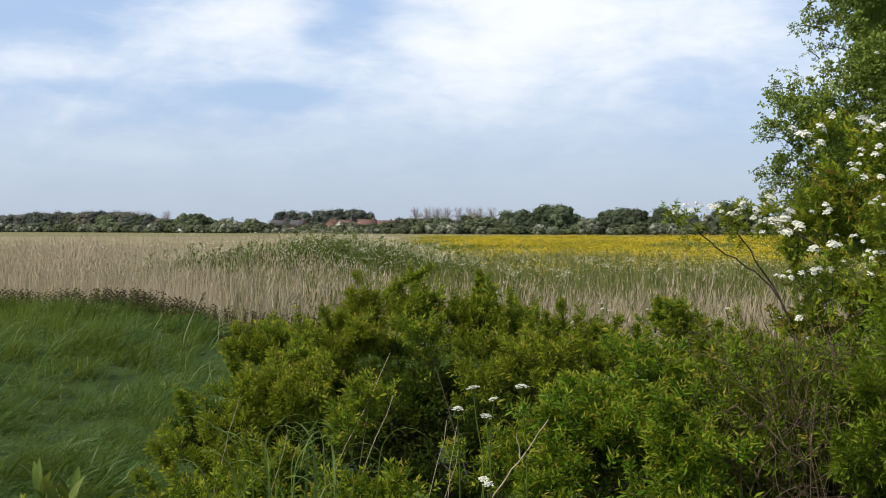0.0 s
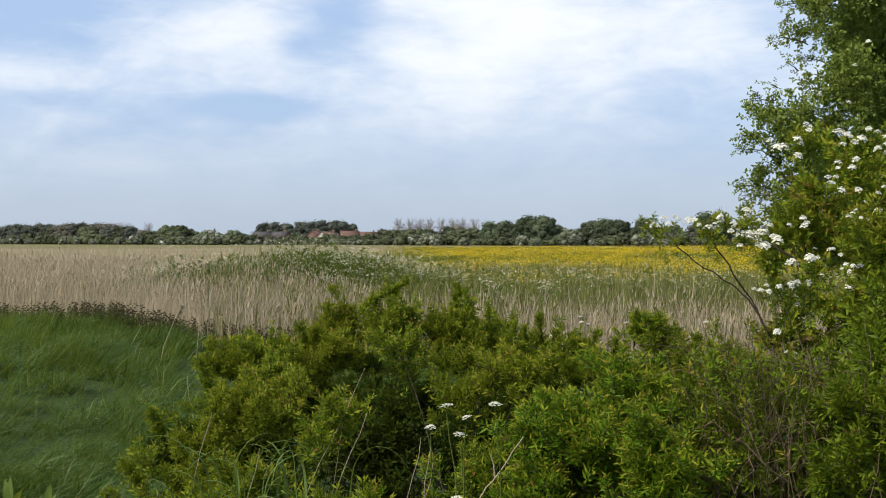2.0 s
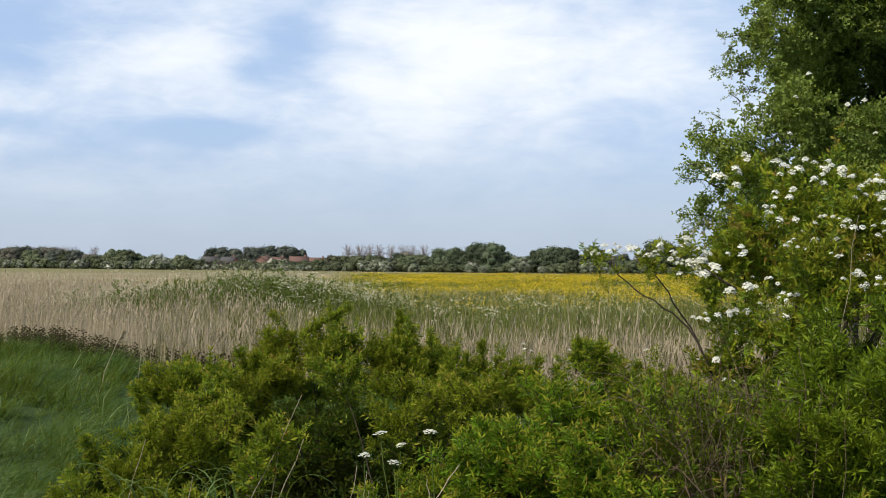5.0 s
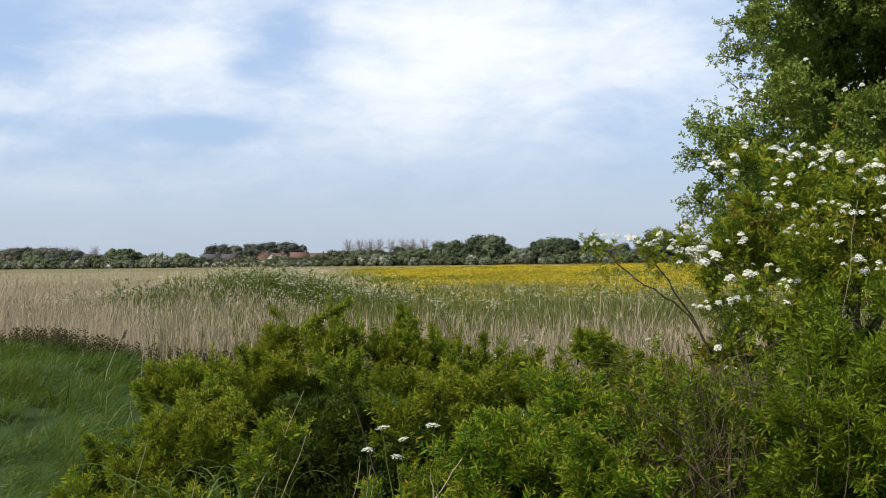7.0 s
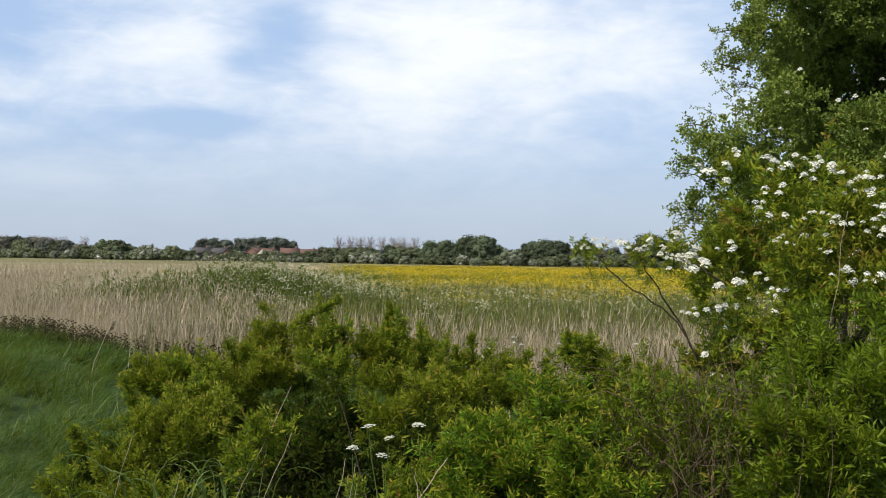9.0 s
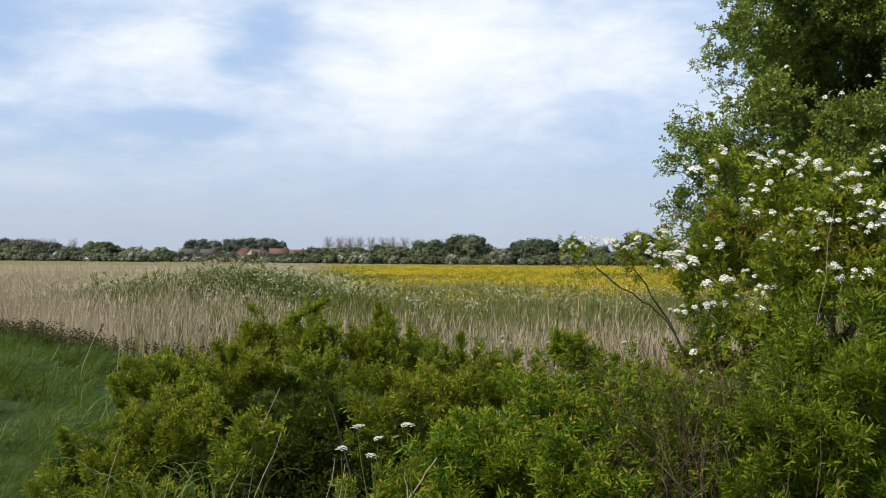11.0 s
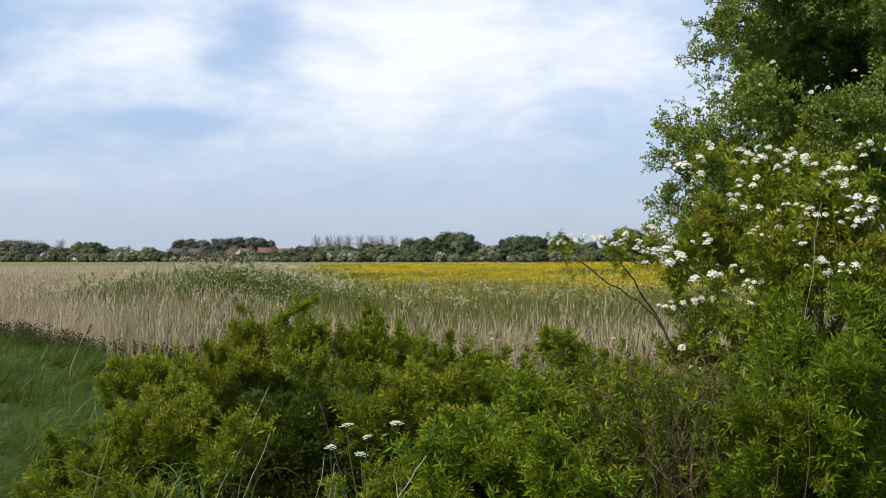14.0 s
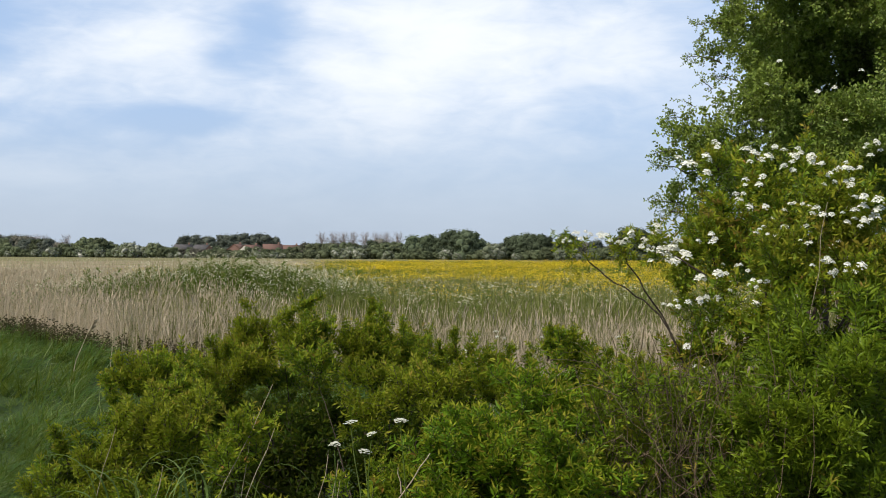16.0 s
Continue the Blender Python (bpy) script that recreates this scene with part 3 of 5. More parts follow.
def shoot_set(leaf, width, length, leaves, seed, young, make=leaf_piece, spread=1.0):
    return [shoot_model(seed + k, leaves + k % 3, length * (0.8 + 0.1 * k), leaf, width, young + (3 if k == 5 else 0), make, spread, 3 if k == 5 else 1) for k in range(6)]


def shrub(name, lobes, base, shoots, mats, label, category, group="", fronds=(), clumps=54, clump=0.18, per_clump=14, core=22, single=20, size=1.0, seed=1, up=0.85, stem=0.009, frond_step=0.008, bronze=1.75, loose=0.5, fluff=0.0, hollows=()):
    """A shrub or tree: stems from its base into every lobe of the crown, leafy clumps standing out on the lobes
    with gaps between, shaded shoots within, and single long fronds. The nearest shoots carry leaves of their own."""
    r = np.random.default_rng(seed)
    base = np.array([base[0], base[1], float(ground_height(base[0], base[1]))])
    ob = thing(name, base, label, category, group)
    for k, (x, y, z, rx, ry, rz) in enumerate(lobes):
        if stem > 0.05 and (y < 14 or x < 5.6):
            continue
        if stem > 0.02 and rx < 0.17:
            continue
        foot = base + np.array([r.normal(0, 0.08), r.normal(0, 0.08), 0.0])
        foot[2] = ground_height(foot[0], foot[1])
        tip = np.array([x, y, z + 0.3 * rz] if stem < 0.05 else [x + 0.3, y + 0.9 * ry, z - 0.3 * rz])
        line = bend(foot, tip, 0.1, 7, 0.015 * np.linalg.norm(tip - foot), seed * 50 + k)
        line[0, 2] -= 0.03
        v, t, i = limb_piece(line, np.linspace(1.0, 0.2, 7) * stem * min(1.0, rx / 0.25), 6)
        part("stem", mesh_of("stem", v - base, t, [BARK]), ob)
    places, ways, sizes = [], [], []
    for x, y, z, rx, ry, rz in lobes:
        radii, centre = np.array([rx, ry, rz]), np.array([x, y, z])
        mean = radii.mean()
        coarse = 1.7 if stem > 0.05 and mean > 0.40 else 1.0          # the deep and hidden parts of a tall crown
        n = max(4, int(clumps * 12.6 * mean ** 2 / coarse ** 2.2))
        boughs = max(4, int(n / 8.5))
        heads = unit(r.normal(0, 1, (boughs, 3)) + np.array([0, 0, 0.25]))
        which = r.integers(0, boughs, n)
        d = heads[which]
        deep = r.uniform(0.45, 0.7, boughs)[which]
        root = centre + d * radii * deep[:, None] + r.normal(0, 0.12 * clump, (n, 3))
        lead = unit(d * 0.75 + np.array([0, 0, up]) + r.normal(0, loose, (n, 3)))
        reach = clump * r.choice((0.8, 1.1, 1.4, 2.1), n, p=(0.3, 0.35, 0.25, 0.10))
        reach = np.minimum(reach, mean * (1 - deep) + clump * r.choice((0.25, 0.5, 0.9), n, p=(0.55, 0.33, 0.12)))
        for cc, dd, long in zip(root, lead, reach):
            m = int(per_clump * r.uniform(0.7, 1.3) * long / clump)
            q = r.random(m) ** 0.75
            sway = r.normal(0, 0.2, 3)
            around = unit(r.normal(0, 1, (m, 3)))
            places.append(cc + dd * (q * long)[:, None] + sway * (q * q * long)[:, None] + around * (0.30 * clump * (1.05 - q) * r.random(m))[:, None])
            ways.append(unit(around * (1.0 - 0.5 * q)[:, None] + dd * (0.5 + 0.5 * q)[:, None] + np.array([0, 0, 0.2])))
            sizes.append((1.1 - 0.35 * q) * r.uniform(0.85, 1.1) * coarse)
        m = int(core * 12.6 * mean ** 2 / coarse ** 2.2)
        d = unit(r.normal(0, 1, (m, 3)))
        places.append(centre + d * radii * (r.random((m, 1)) ** 0.6) * 0.78)
        ways.append(unit(d + np.array([0, 0, up]) + r.normal(0, 0.4, (m, 3))))
        sizes.append(np.full(m, coarse))
    for k, (a, b) in enumerate(fronds):
        long = np.linalg.norm(np.subtract(b, a))
        line = bend(a, b, 0.08 * long, 7, 0.02 * long, seed * 90 + k)
        v, t, i = limb_piece(line, np.linspace(0.005, 0.0015, 7) * (1 + stem * 10), 5)
        part("frond", mesh_of("frond", v - base, t, [BARK]), ob)
        m = int(long / frond_step * 2)
        q = r.random(m) ** 0.8 * 6
        j = np.minimum(q.astype(int), 5)
        at = line[j] + (line[j + 1] - line[j]) * (q - j)[:, None]
        ahead = unit(line[j + 1] - line[j])
        places.append(at + r.normal(0, 1, (m, 3)) * fluff * (1.1 - q / 6)[:, None])
        ways.append(unit(ahead * 0.8 + r.normal(0, 0.55 + 3 * fluff, (m, 3)) + np.array([0, 0, 0.2])))
        sizes.append(r.uniform(0.6, 0.9, m) * (1.1 - 0.4 * q / 6))
    places, ways, sizes = np.concatenate(places), np.concatenate(ways), np.concatenate(sizes)
    above = places[:, 2] > ground_height(places[:, 0], places[:, 1]) + 0.05
    for hx, hy, hz, hr, hd, hh in hollows:
        above &= ((places[:, 0] - hx * places[:, 1] / hy) / hr) ** 2 + ((places[:, 1] - hy) / hd) ** 2 + ((places[:, 2] - hz) / hh) ** 2 > r.uniform(0.6, 1.3, len(places))
    places, ways, sizes = places[above], ways[above], sizes[above]
    n = len(places)
    tint = np.sin(places @ np.array([4.1, 3.3, 5.2])) + r.normal(0, 0.5, n)      # bronze shoots come in drifts
    kind = np.where(tint > bronze, 5, r.integers(0, len(shoots) - 1, n))
    mats = [*mats, LEAF_BRONZE]
    scale = size * sizes * r.uniform(0.8, 1.2, n)
    turns = frames(ways, r.uniform(0, 6.28, n))
    near = np.zeros(n, bool)
    near[np.argsort(np.linalg.norm(places - np.array([0, 0, 1.6]), axis=1) + r.uniform(0, 0.6, n))[:single]] = True
    whole = [join(s) for s in shoots]
    v, t, i = join([stamp(s, places[(kind == k) & ~near] - base, turns[(kind == k) & ~near], scale[(kind == k) & ~near]) for k, s in enumerate(whole) if ((kind == k) & ~near).any()])
    tagged(part("crown", mesh_of("crown", v, t, mats, i), ob), kind="stuff")
    meshes = {}
    for k in np.flatnonzero(near):
        j = kind[k]
        if j not in meshes:
            meshes[j] = [mesh_of("leaf" if q else "leafy_shoot", p[0], p[1], mats, p[2]) for q, p in enumerate(shoots[j])]
        sh = part("leafy_shoot", meshes[j][0], ob)
        sh.matrix_local = Matrix.Translation(places[k] - base) @ Matrix([list(row) for row in turns[k]]).to_4x4() @ Matrix.Scale(scale[k], 4)
        for me in meshes[j][1:]:
            part("leaf", me, sh)
    return ob, places, ways


NARROW = shoot_set(0.043, 0.25, 0.085, 12, 100, 3)
SLIM = shoot_set(0.038, 0.25, 0.08, 12, 150, 3)
BROAD = shoot_set(0.032, 0.30, 0.075, 12, 200, 3)
THORNY = shoot_set(0.038, 0.32, 0.075, 11, 300, 4)
SPRAY = shoot_set(0.040, 0.62, 0.15, 8, 400, 2, small_leaf_piece)
SHADED = shoot_set(0.040, 0.36, 0.085, 9, 500, 2, small_leaf_piece)
BANK = "shrubs on the bank"

shrub("shrub", BUSH_BACK, (-0.2, 7.3), BROAD, [LEAF_SHRUB, LEAF_YOUNG, BARK], "yellow-green leafy shrub with arching upright shoots", "shrub", BANK, FRONDS_BACK, seed=3, hollows=HOLLOWS)
shrub("shrub", BUSH_FAR, (1.1, 7.3), BROAD, [LEAF_SHRUB, LEAF_YOUNG, BARK], "low green shrub with pointed leafy shoots", "shrub", BANK, FRONDS_FAR, seed=4, hollows=HOLLOWS)
shrub("shrub", BUSH_BRIGHT, (0.85, 4.9), SLIM, [LEAF_BRIGHT, LEAF_YOUNG, BARK], "dense rounded shrub with bright green narrow leaves", "shrub", BANK, clumps=62, per_clump=14, core=26, bronze=2.3, seed=5, hollows=HOLLOWS)
shrub("shrub", BUSH_LEFT, (-0.6, 5.5), BROAD, [LEAF_SHRUB, LEAF_YOUNG, BARK], "wide shrub with yellowish young leaves beside the grass", "shrub", BANK, FRONDS_LEFT, clumps=46, clump=0.20, per_clump=16, core=18, seed=6, hollows=HOLLOWS)
shrub("shrub", BUSH_MID, (0.2, 5.6), BROAD, [LEAF_SHRUB, LEAF_YOUNG, BARK], "dark green shrub with white umbels growing through it", "shrub", BANK, clumps=44, clump=0.20, per_clump=15, core=16, seed=7, hollows=HOLLOWS)
shrub("shrub", BUSH_CORNER, (-1.4, 4.6), BROAD, [LEAF_SHRUB, LEAF_YOUNG, BARK], "low shrub with bronze young leaves at the edge of the grass", "shrub", BANK, clumps=40, per_clump=12, core=16, seed=16, hollows=HOLLOWS, bronze=0.6)
shrub("shrub", BUSH_RIGHT, (2.0, 5.3), NARROW, [LEAF_DEEP, LEAF_DEEP, BARK], "tall green shrub with long narrow leaves under the hawthorn", "shrub", BANK, clumps=38, clump=0.19, per_clump=12, core=8, seed=8, hollows=HOLLOWS)
hawthorn, thorn_at, thorn_way = shrub("hawthorn", THORN, (2.5, 6.6), THORNY, [LEAF_THORN, LEAF_YOUNG, BARK], "flowering hawthorn with white blossom and reddish young leaves", "bush", seed=9, stem=0.022, clumps=44, per_clump=12, core=20, bronze=1.15)
tree, tree_at, tree_way = shrub("tree", TREE + TREE_LOW + TREE_TOP + TREE_BACK + TREE_SHADE_TOP, (6.6, 15.8), SPRAY, [LEAF_TREE, LEAF_TREE, BARK], "tall dense tree with small dark green leaves", "tree", "", FRONDS_TREE, clumps=36, clump=0.21, per_clump=13, core=26, seed=10, stem=0.055, up=-0.12, frond_step=0.034, bronze=9, loose=0.85, fluff=0.05)


# fills the gaps between the shrubs; its darkened leaf colour stands in for shade
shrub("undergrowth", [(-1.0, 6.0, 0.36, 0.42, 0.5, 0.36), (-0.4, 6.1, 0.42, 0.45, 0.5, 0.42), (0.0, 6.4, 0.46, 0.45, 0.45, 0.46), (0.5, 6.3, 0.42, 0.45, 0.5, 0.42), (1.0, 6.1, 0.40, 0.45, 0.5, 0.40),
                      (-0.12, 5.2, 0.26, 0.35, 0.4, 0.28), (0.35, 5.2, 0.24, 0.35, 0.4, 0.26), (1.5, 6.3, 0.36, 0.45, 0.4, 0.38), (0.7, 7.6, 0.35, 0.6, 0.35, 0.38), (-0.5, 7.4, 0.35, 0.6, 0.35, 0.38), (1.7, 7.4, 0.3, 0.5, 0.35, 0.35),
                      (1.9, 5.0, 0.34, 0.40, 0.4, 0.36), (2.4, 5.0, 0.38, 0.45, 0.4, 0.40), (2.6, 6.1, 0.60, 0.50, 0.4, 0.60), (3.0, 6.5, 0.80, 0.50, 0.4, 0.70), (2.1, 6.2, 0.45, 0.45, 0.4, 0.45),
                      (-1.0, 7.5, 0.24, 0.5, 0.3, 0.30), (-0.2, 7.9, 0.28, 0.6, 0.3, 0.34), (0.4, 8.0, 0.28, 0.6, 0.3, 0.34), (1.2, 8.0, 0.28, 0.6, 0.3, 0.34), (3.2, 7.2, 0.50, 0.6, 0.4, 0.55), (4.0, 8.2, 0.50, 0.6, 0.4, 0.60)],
      (0.3, 6.2), SHADED, [LEAF_SHADE, LEAF_SHADE, BARK], "dark green undergrowth beneath the shrubs, shade put into its leaf colour", "undergrowth", clumps=20, per_clump=9, core=26, single=0, seed=14, bronze=9)


def corymb_mesh(seed):
    """A domed head of small five-petalled flowers, a unit wide."""
    r = np.random.default_rng(seed)
    out = []
    for k in range(34):
        a, q = k * 2.4, math.sqrt((k + 0.4) / 34)
        c = np.array([0.45 * q * math.cos(a), 0.45 * q * math.sin(a), 0.34 * (1 - q * q) + r.normal(0, 0.06)])
        f = frames((np.array([c[0], c[1], 0.5]) + r.normal(0, 0.1, 3))[None], r.uniform(0, 6, 1))[0]
        ring = np.array([(0.11 * s * math.cos(b), 0.11 * s * math.sin(b), 0.03 * s) for b, s in ((j * math.pi / 5, 1.0 if j % 2 == 0 else 0.75) for j in range(10))])
        v = np.concatenate([[(0, 0, 0)], ring]) @ f.T + c
        out.append((v, np.array([(0, 1 + j, 1 + (j + 1) % 10) for j in range(10)]), np.zeros(10, int)))
    for k in range(6):
        b = k * 1.05
        out.append(limb_piece(np.array([(0, 0, -0.35), (0.3 * math.cos(b), 0.3 * math.sin(b), 0.05)]), np.array([0.012, 0.01]), 3, 1))
    v, t, i = join(out)
    return mesh_of("blossom", v, t, [PETAL, LEAF_THORN], i)


corymbs = [corymb_mesh(900 + k) for k in range(5)]


def blossom(parent, at, size, seed):
    r = random.Random(seed)
    ob = part("blossom", corymbs[seed % 5], parent)
    ob.matrix_local = Matrix.Translation(Vector(at) - parent.location) @ Euler((r.uniform(0.0, 0.65), r.uniform(-0.4, 0.4), 0)).to_matrix().to_4x4() @ Matrix.Rotation(r.uniform(0, 6), 4, "Z") @ Matrix.Scale(size, 4)


k = 0
for x, y, z, size in [(c[0], 5.65, c[1], c[2]) for c in CORYMBS] + [(c[0], 6.0, c[1], c[2]) for c in BRANCH_CORYMBS]:
    for j in range(4):            # each spray of blossom is a few heads
        k += 1
        q = random.Random(k)
        blossom(hawthorn, (x + q.uniform(-0.6, 0.6) * size, y + q.uniform(-0.05, 0.15 if y < 5.8 else 0.05), z + q.uniform(-0.3, 0.3) * size), size * q.uniform(0.32, 0.52), k)
for x, y, z in TREE_CORYMBS:
    k += 1
    blossom(tree, (x, y, z), 0.06, k)
order = np.random.default_rng(77).permutation(len(thorn_at))
few = [q for q in order if thorn_at[q][1] < 6.3 and thorn_way[q][2] > 0.3][:70]
for q in few:
    k += 1
    blossom(hawthorn, thorn_at[q] + thorn_way[q] * 0.09, random.Random(k).uniform(0.03, 0.055), k)

# the hawthorn's long arching branches, bare below and leafy at the end
boughs = [[(2.02, 6.1, 0.55), (1.85, 6.1, 0.96), (1.77, 6.1, 1.20), (1.69, 6.1, 1.35), (1.57, 6.1, 1.45), (1.40, 6.1, 1.55), (1.32, 6.1, 1.63), (1.25, 6.1, 1.70), (1.18, 6.1, 1.73)],
          [(1.90, 6.12, 0.86), (1.79, 6.12, 1.17), (1.70, 6.12, 1.35), (1.61, 6.12, 1.49), (1.53, 6.12, 1.61), (1.49, 6.12, 1.68), (1.48, 6.12, 1.73)],
          [(1.95, 6.15, 1.56), (1.80, 6.15, 1.64), (1.71, 6.15, 1.70), (1.62, 6.15, 1.74), (1.53, 6.15, 1.74), (1.41, 6.15, 1.73)]]
r = np.random.default_rng(41)
twiglets = [join(s) for s in THORNY]
for k, pts in enumerate(boughs):
    pts = np.array(pts)
    fine = np.concatenate([pts[j] + (pts[j + 1] - pts[j]) * np.linspace(0, 1, 4)[:-1, None] for j in range(len(pts) - 1)] + [pts[-1:]]) + r.normal(0, 0.006, (3 * len(pts) - 2, 3))
    root = np.array(hawthorn.location)
    v, t, i = limb_piece(fine, np.linspace(0.0062, 0.0022, len(fine)), 6)
    bough = part("bough", mesh_of("bough", v - root, t, [BARK]), hawthorn, "bare dark arching branch")
    out = []
    for _ in range(34):
        q = r.uniform(0.70 if k < 2 else 0.2, 1.0) * (len(fine) - 1.001)
        j = int(q)
        p = fine[j] + (fine[j + 1] - fine[j]) * (q - j) + r.normal(0, 0.032, 3) * (1, 1, 0.8) - (0, 0, 0.02)
        d = unit(r.normal(0, 0.6, 3) + np.array([-0.2, 0, 0.6]))
        out.append(stamp(twiglets[r.integers(0, 5)], (p - root)[None], frames(d[None], r.uniform(0, 6, 1)), [r.uniform(0.5, 0.8)]))
    v, t, i = join(out)
    tagged(part("foliage", mesh_of("foliage", v, t, [LEAF_THORN, LEAF_YOUNG, BARK, LEAF_BRONZE], i), bough), kind="stuff")

# ---- grass, reeds and flowers of the marsh ----


def blade_piece(length, width, curve, mat=0):
    """A grass blade: a narrow strip, bowing towards +x."""
    s = np.array([0, 0.4, 0.75, 1.0])
    x, z = curve * length * s ** 2.2, length * s * (1 - 0.35 * curve * s)
    h = np.array([0.5, 0.45, 0.3, 0]) * width
    v = np.array([(x[0], -h[0], z[0]), (x[0], h[0], z[0]), (x[1], -h[1], z[1]), (x[1], h[1], z[1]), (x[2], -h[2], z[2]), (x[2], h[2], z[2]), (x[3], 0, z[3])])
    t = np.array([(0, 1, 3), (0, 3, 2), (2, 3, 5), (2, 5, 4), (4, 5, 6)])
    return v, t, np.full(5, mat)


def wedge(count, near, far, left, right, power=2.0):
    """Scattered places between two distances, over a sector that opens from the bank."""
    y = (near ** power + (far ** power - near ** power) * rng.random(count)) ** (1 / power)
    x = (left + (right - left) * rng.random(count)) * (y + 3)
    return x, y


def scatter(name, piece_list, x, y, sizes, mats, label, category, lean=None, lift=0.0, turn_round=True):
    """One mass of plants, joined, standing on the ground."""
    n = len(x)
    pick = rng.integers(0, len(piece_list), n)
    if lean is None:
        lean = rng.normal(0, 0.12, (n, 2))
    axis = np.stack([lean[:, 0], lean[:, 1], np.ones(n)], 1)
    f = headed(axis, rng.uniform(0, 6.28, n) if turn_round else rng.normal(-0.2, 0.5, n))
    at = np.stack([x, y, ground_height(x, y) + lift - 0.02], 1)
    v, t, i = join([stamp(p, at[pick == k], f[pick == k], sizes[pick == k]) for k, p in enumerate(piece_list)])
    return tagged(new(name, mesh_of(name, v, t, mats, i)), label, category, kind="stuff")


def tuft_of(seed, count, length, width, reach, short=False):
    """A tuft of grass blades, all blown the same way."""
    r = np.random.default_rng(seed)
    out = []
    for _ in range(count):
        b = blade_piece(length * r.uniform(0.6, 1.15), width, r.uniform(0.7, 1.5))
        if short:
            v = b[0][[0, 1, 4, 5, 6]]
            b = (v, np.array([(0, 1, 3), (0, 3, 2), (2, 3, 4)]), np.zeros(3, int))
        d = np.array([[r.normal(0, 0.28), r.normal(0.0, 0.28), 1.0]])
        turn = headed(d, np.array([r.normal(0, 0.9)]))
        out.append(stamp(b, np.array([[r.normal(0, reach), r.normal(0, reach), 0]]), turn, [1.0]))
    return join(out)


def meadow(name, x, y, pieces, label):
    hump = 0.70 + 0.28 * np.sin(x * 1.9 + 1.3 * np.sin(y * 0.9)) * np.sin(y * 1.3 + x * 0.4) + 0.36 * np.sin(x * 4.3 + y * 1.7 + np.sin(y * 2.2)) * np.sin(y * 3.1 - x) + 0.25 * np.sin(x * 9.1 + 2 * np.sin(y * 4.0)) * np.sin(y * 7.3 + x * 2.0) + rng.normal(0, 0.10, len(x))
    wind = np.stack([0.20 + 0.3 * np.sin(x * 0.9 + y * 0.6) + rng.normal(0, 0.16, len(x)), rng.normal(0, 0.18, len(x))], 1)
    return scatter(name, pieces, x, y, np.clip(hump, 0.35, 1.05) * rng.uniform(0.75, 1.2, len(x)), [GRASS], label, "grass", wind, turn_round=False)


near_tufts = [tuft_of(800 + k, 24, 0.30, 0.0066, 0.07) for k in range(6)]
far_tufts = [tuft_of(810 + k, 19, 0.40, 0.011, 0.10, True) for k in range(6)]
x, y = wedge(5200, 3.2, 10.5, -0.50, 0.30, 1.6)
keep = (x < 0.1 - 0.10 * y) | ((rng.random(len(x)) < 0.12) & (y > 7.8))
meadow("meadow_grass", x[keep], y[keep], near_tufts, "long green grass bowed over by the wind")
x, y = rng.uniform(-6, 6, 900), rng.uniform(-6, 4.2, 900)
keep = (np.hypot(x, y) > 1.0) & ~((np.abs(x) < 2.6) & (y > 2.2))
scatter("meadow_grass", near_tufts, x[keep], y[keep], rng.uniform(0.3, 0.5, keep.sum()), [GRASS], "short trodden grass on top of the bank", "grass")
x, y = wedge(6600, 10.5, 27, -0.48, 0.26, 1.4)
keep = y < reed_edge(x) + 0.3
lip = rng.uniform(-14, -3.2, 1500)
x, y = np.concatenate([x[keep], lip]), np.concatenate([y[keep], reed_edge(lip) - rng.uniform(0.2, 1.6, 1500)])
meadow("meadow_grass", x, y, far_tufts, "green grass running up to the reeds")


def reed_piece(seed, height, leaves=3, mat=0, plume=False, width=0.0048):
    """A reed: a thin stalk, ribbon leaves and at times a plume."""
    r = np.random.default_rng(seed)
    lean = r.normal(0, 0.08)
    q = np.linspace(0, 1, 3)
    x, h = lean * height * q ** 2, np.array([1.0, 0.8, 0.3]) * width * 0.5
    z = height * q
    out = [(np.array([(x[0], -h[0], 0), (x[0], h[0], 0), (x[1], -h[1], z[1]), (x[1], h[1], z[1]), (x[2], 0, z[2])]), np.array([(0, 1, 3), (0, 3, 2), (2, 3, 4)]), np.full(3, mat))]
    for k in range(leaves):
        s = r.uniform(0.3, 0.9)
        b = blade_piece(r.uniform(0.2, 0.42), width * 1.35, r.uniform(0.1, 0.6), mat)
        b = (b[0][[0, 1, 4, 5, 6]], np.array([(0, 1, 3), (0, 3, 2), (2, 3, 4)]), np.full(3, mat))
        out.append(stamp(b, np.array([[lean * height * s * s, 0, height * s]]), frames(np.array([[r.normal(0, 0.25), r.normal(0, 0.25), 1.0]]), r.uniform(0, 6.28, 1)), [1.0]))
    if plume:
        p = leaf_piece(0.10, 0.013, 0.8, 0.4, mat)
        out.append(stamp(p, np.array([[lean * height, 0, height * 0.97]]), frames(np.array([[0.4, 0.1, 1.0]]), np.array([0.5])), [1.0]))
    return join(out)


dry = [reed_piece(k, 1.05 + 0.05 * k, 1 + k % 2, 0, k % 2 == 0) for k in range(6)]
lush = [reed_piece(20 + k, 0.95 + 0.06 * k, 4, 1, width=0.009) for k in range(4)]


def white_share(x, y):
    """Where the white umbels and green herbs stand among the reeds."""
    x, y = np.asarray(x, float), np.asarray(y, float)
    mound = np.exp(-(((x + 3.5) / 4.4) ** 2 + ((y - 33.5) / 5.0) ** 2))
    band = smooth(20, 25, y + 1.2 * np.sin(x * 0.8)) * (1 - smooth(36, 46, y)) * smooth(-0.12, 0.0, x / y)
    return np.clip(1.4 * mound + 0.5 * band, 0, 1)


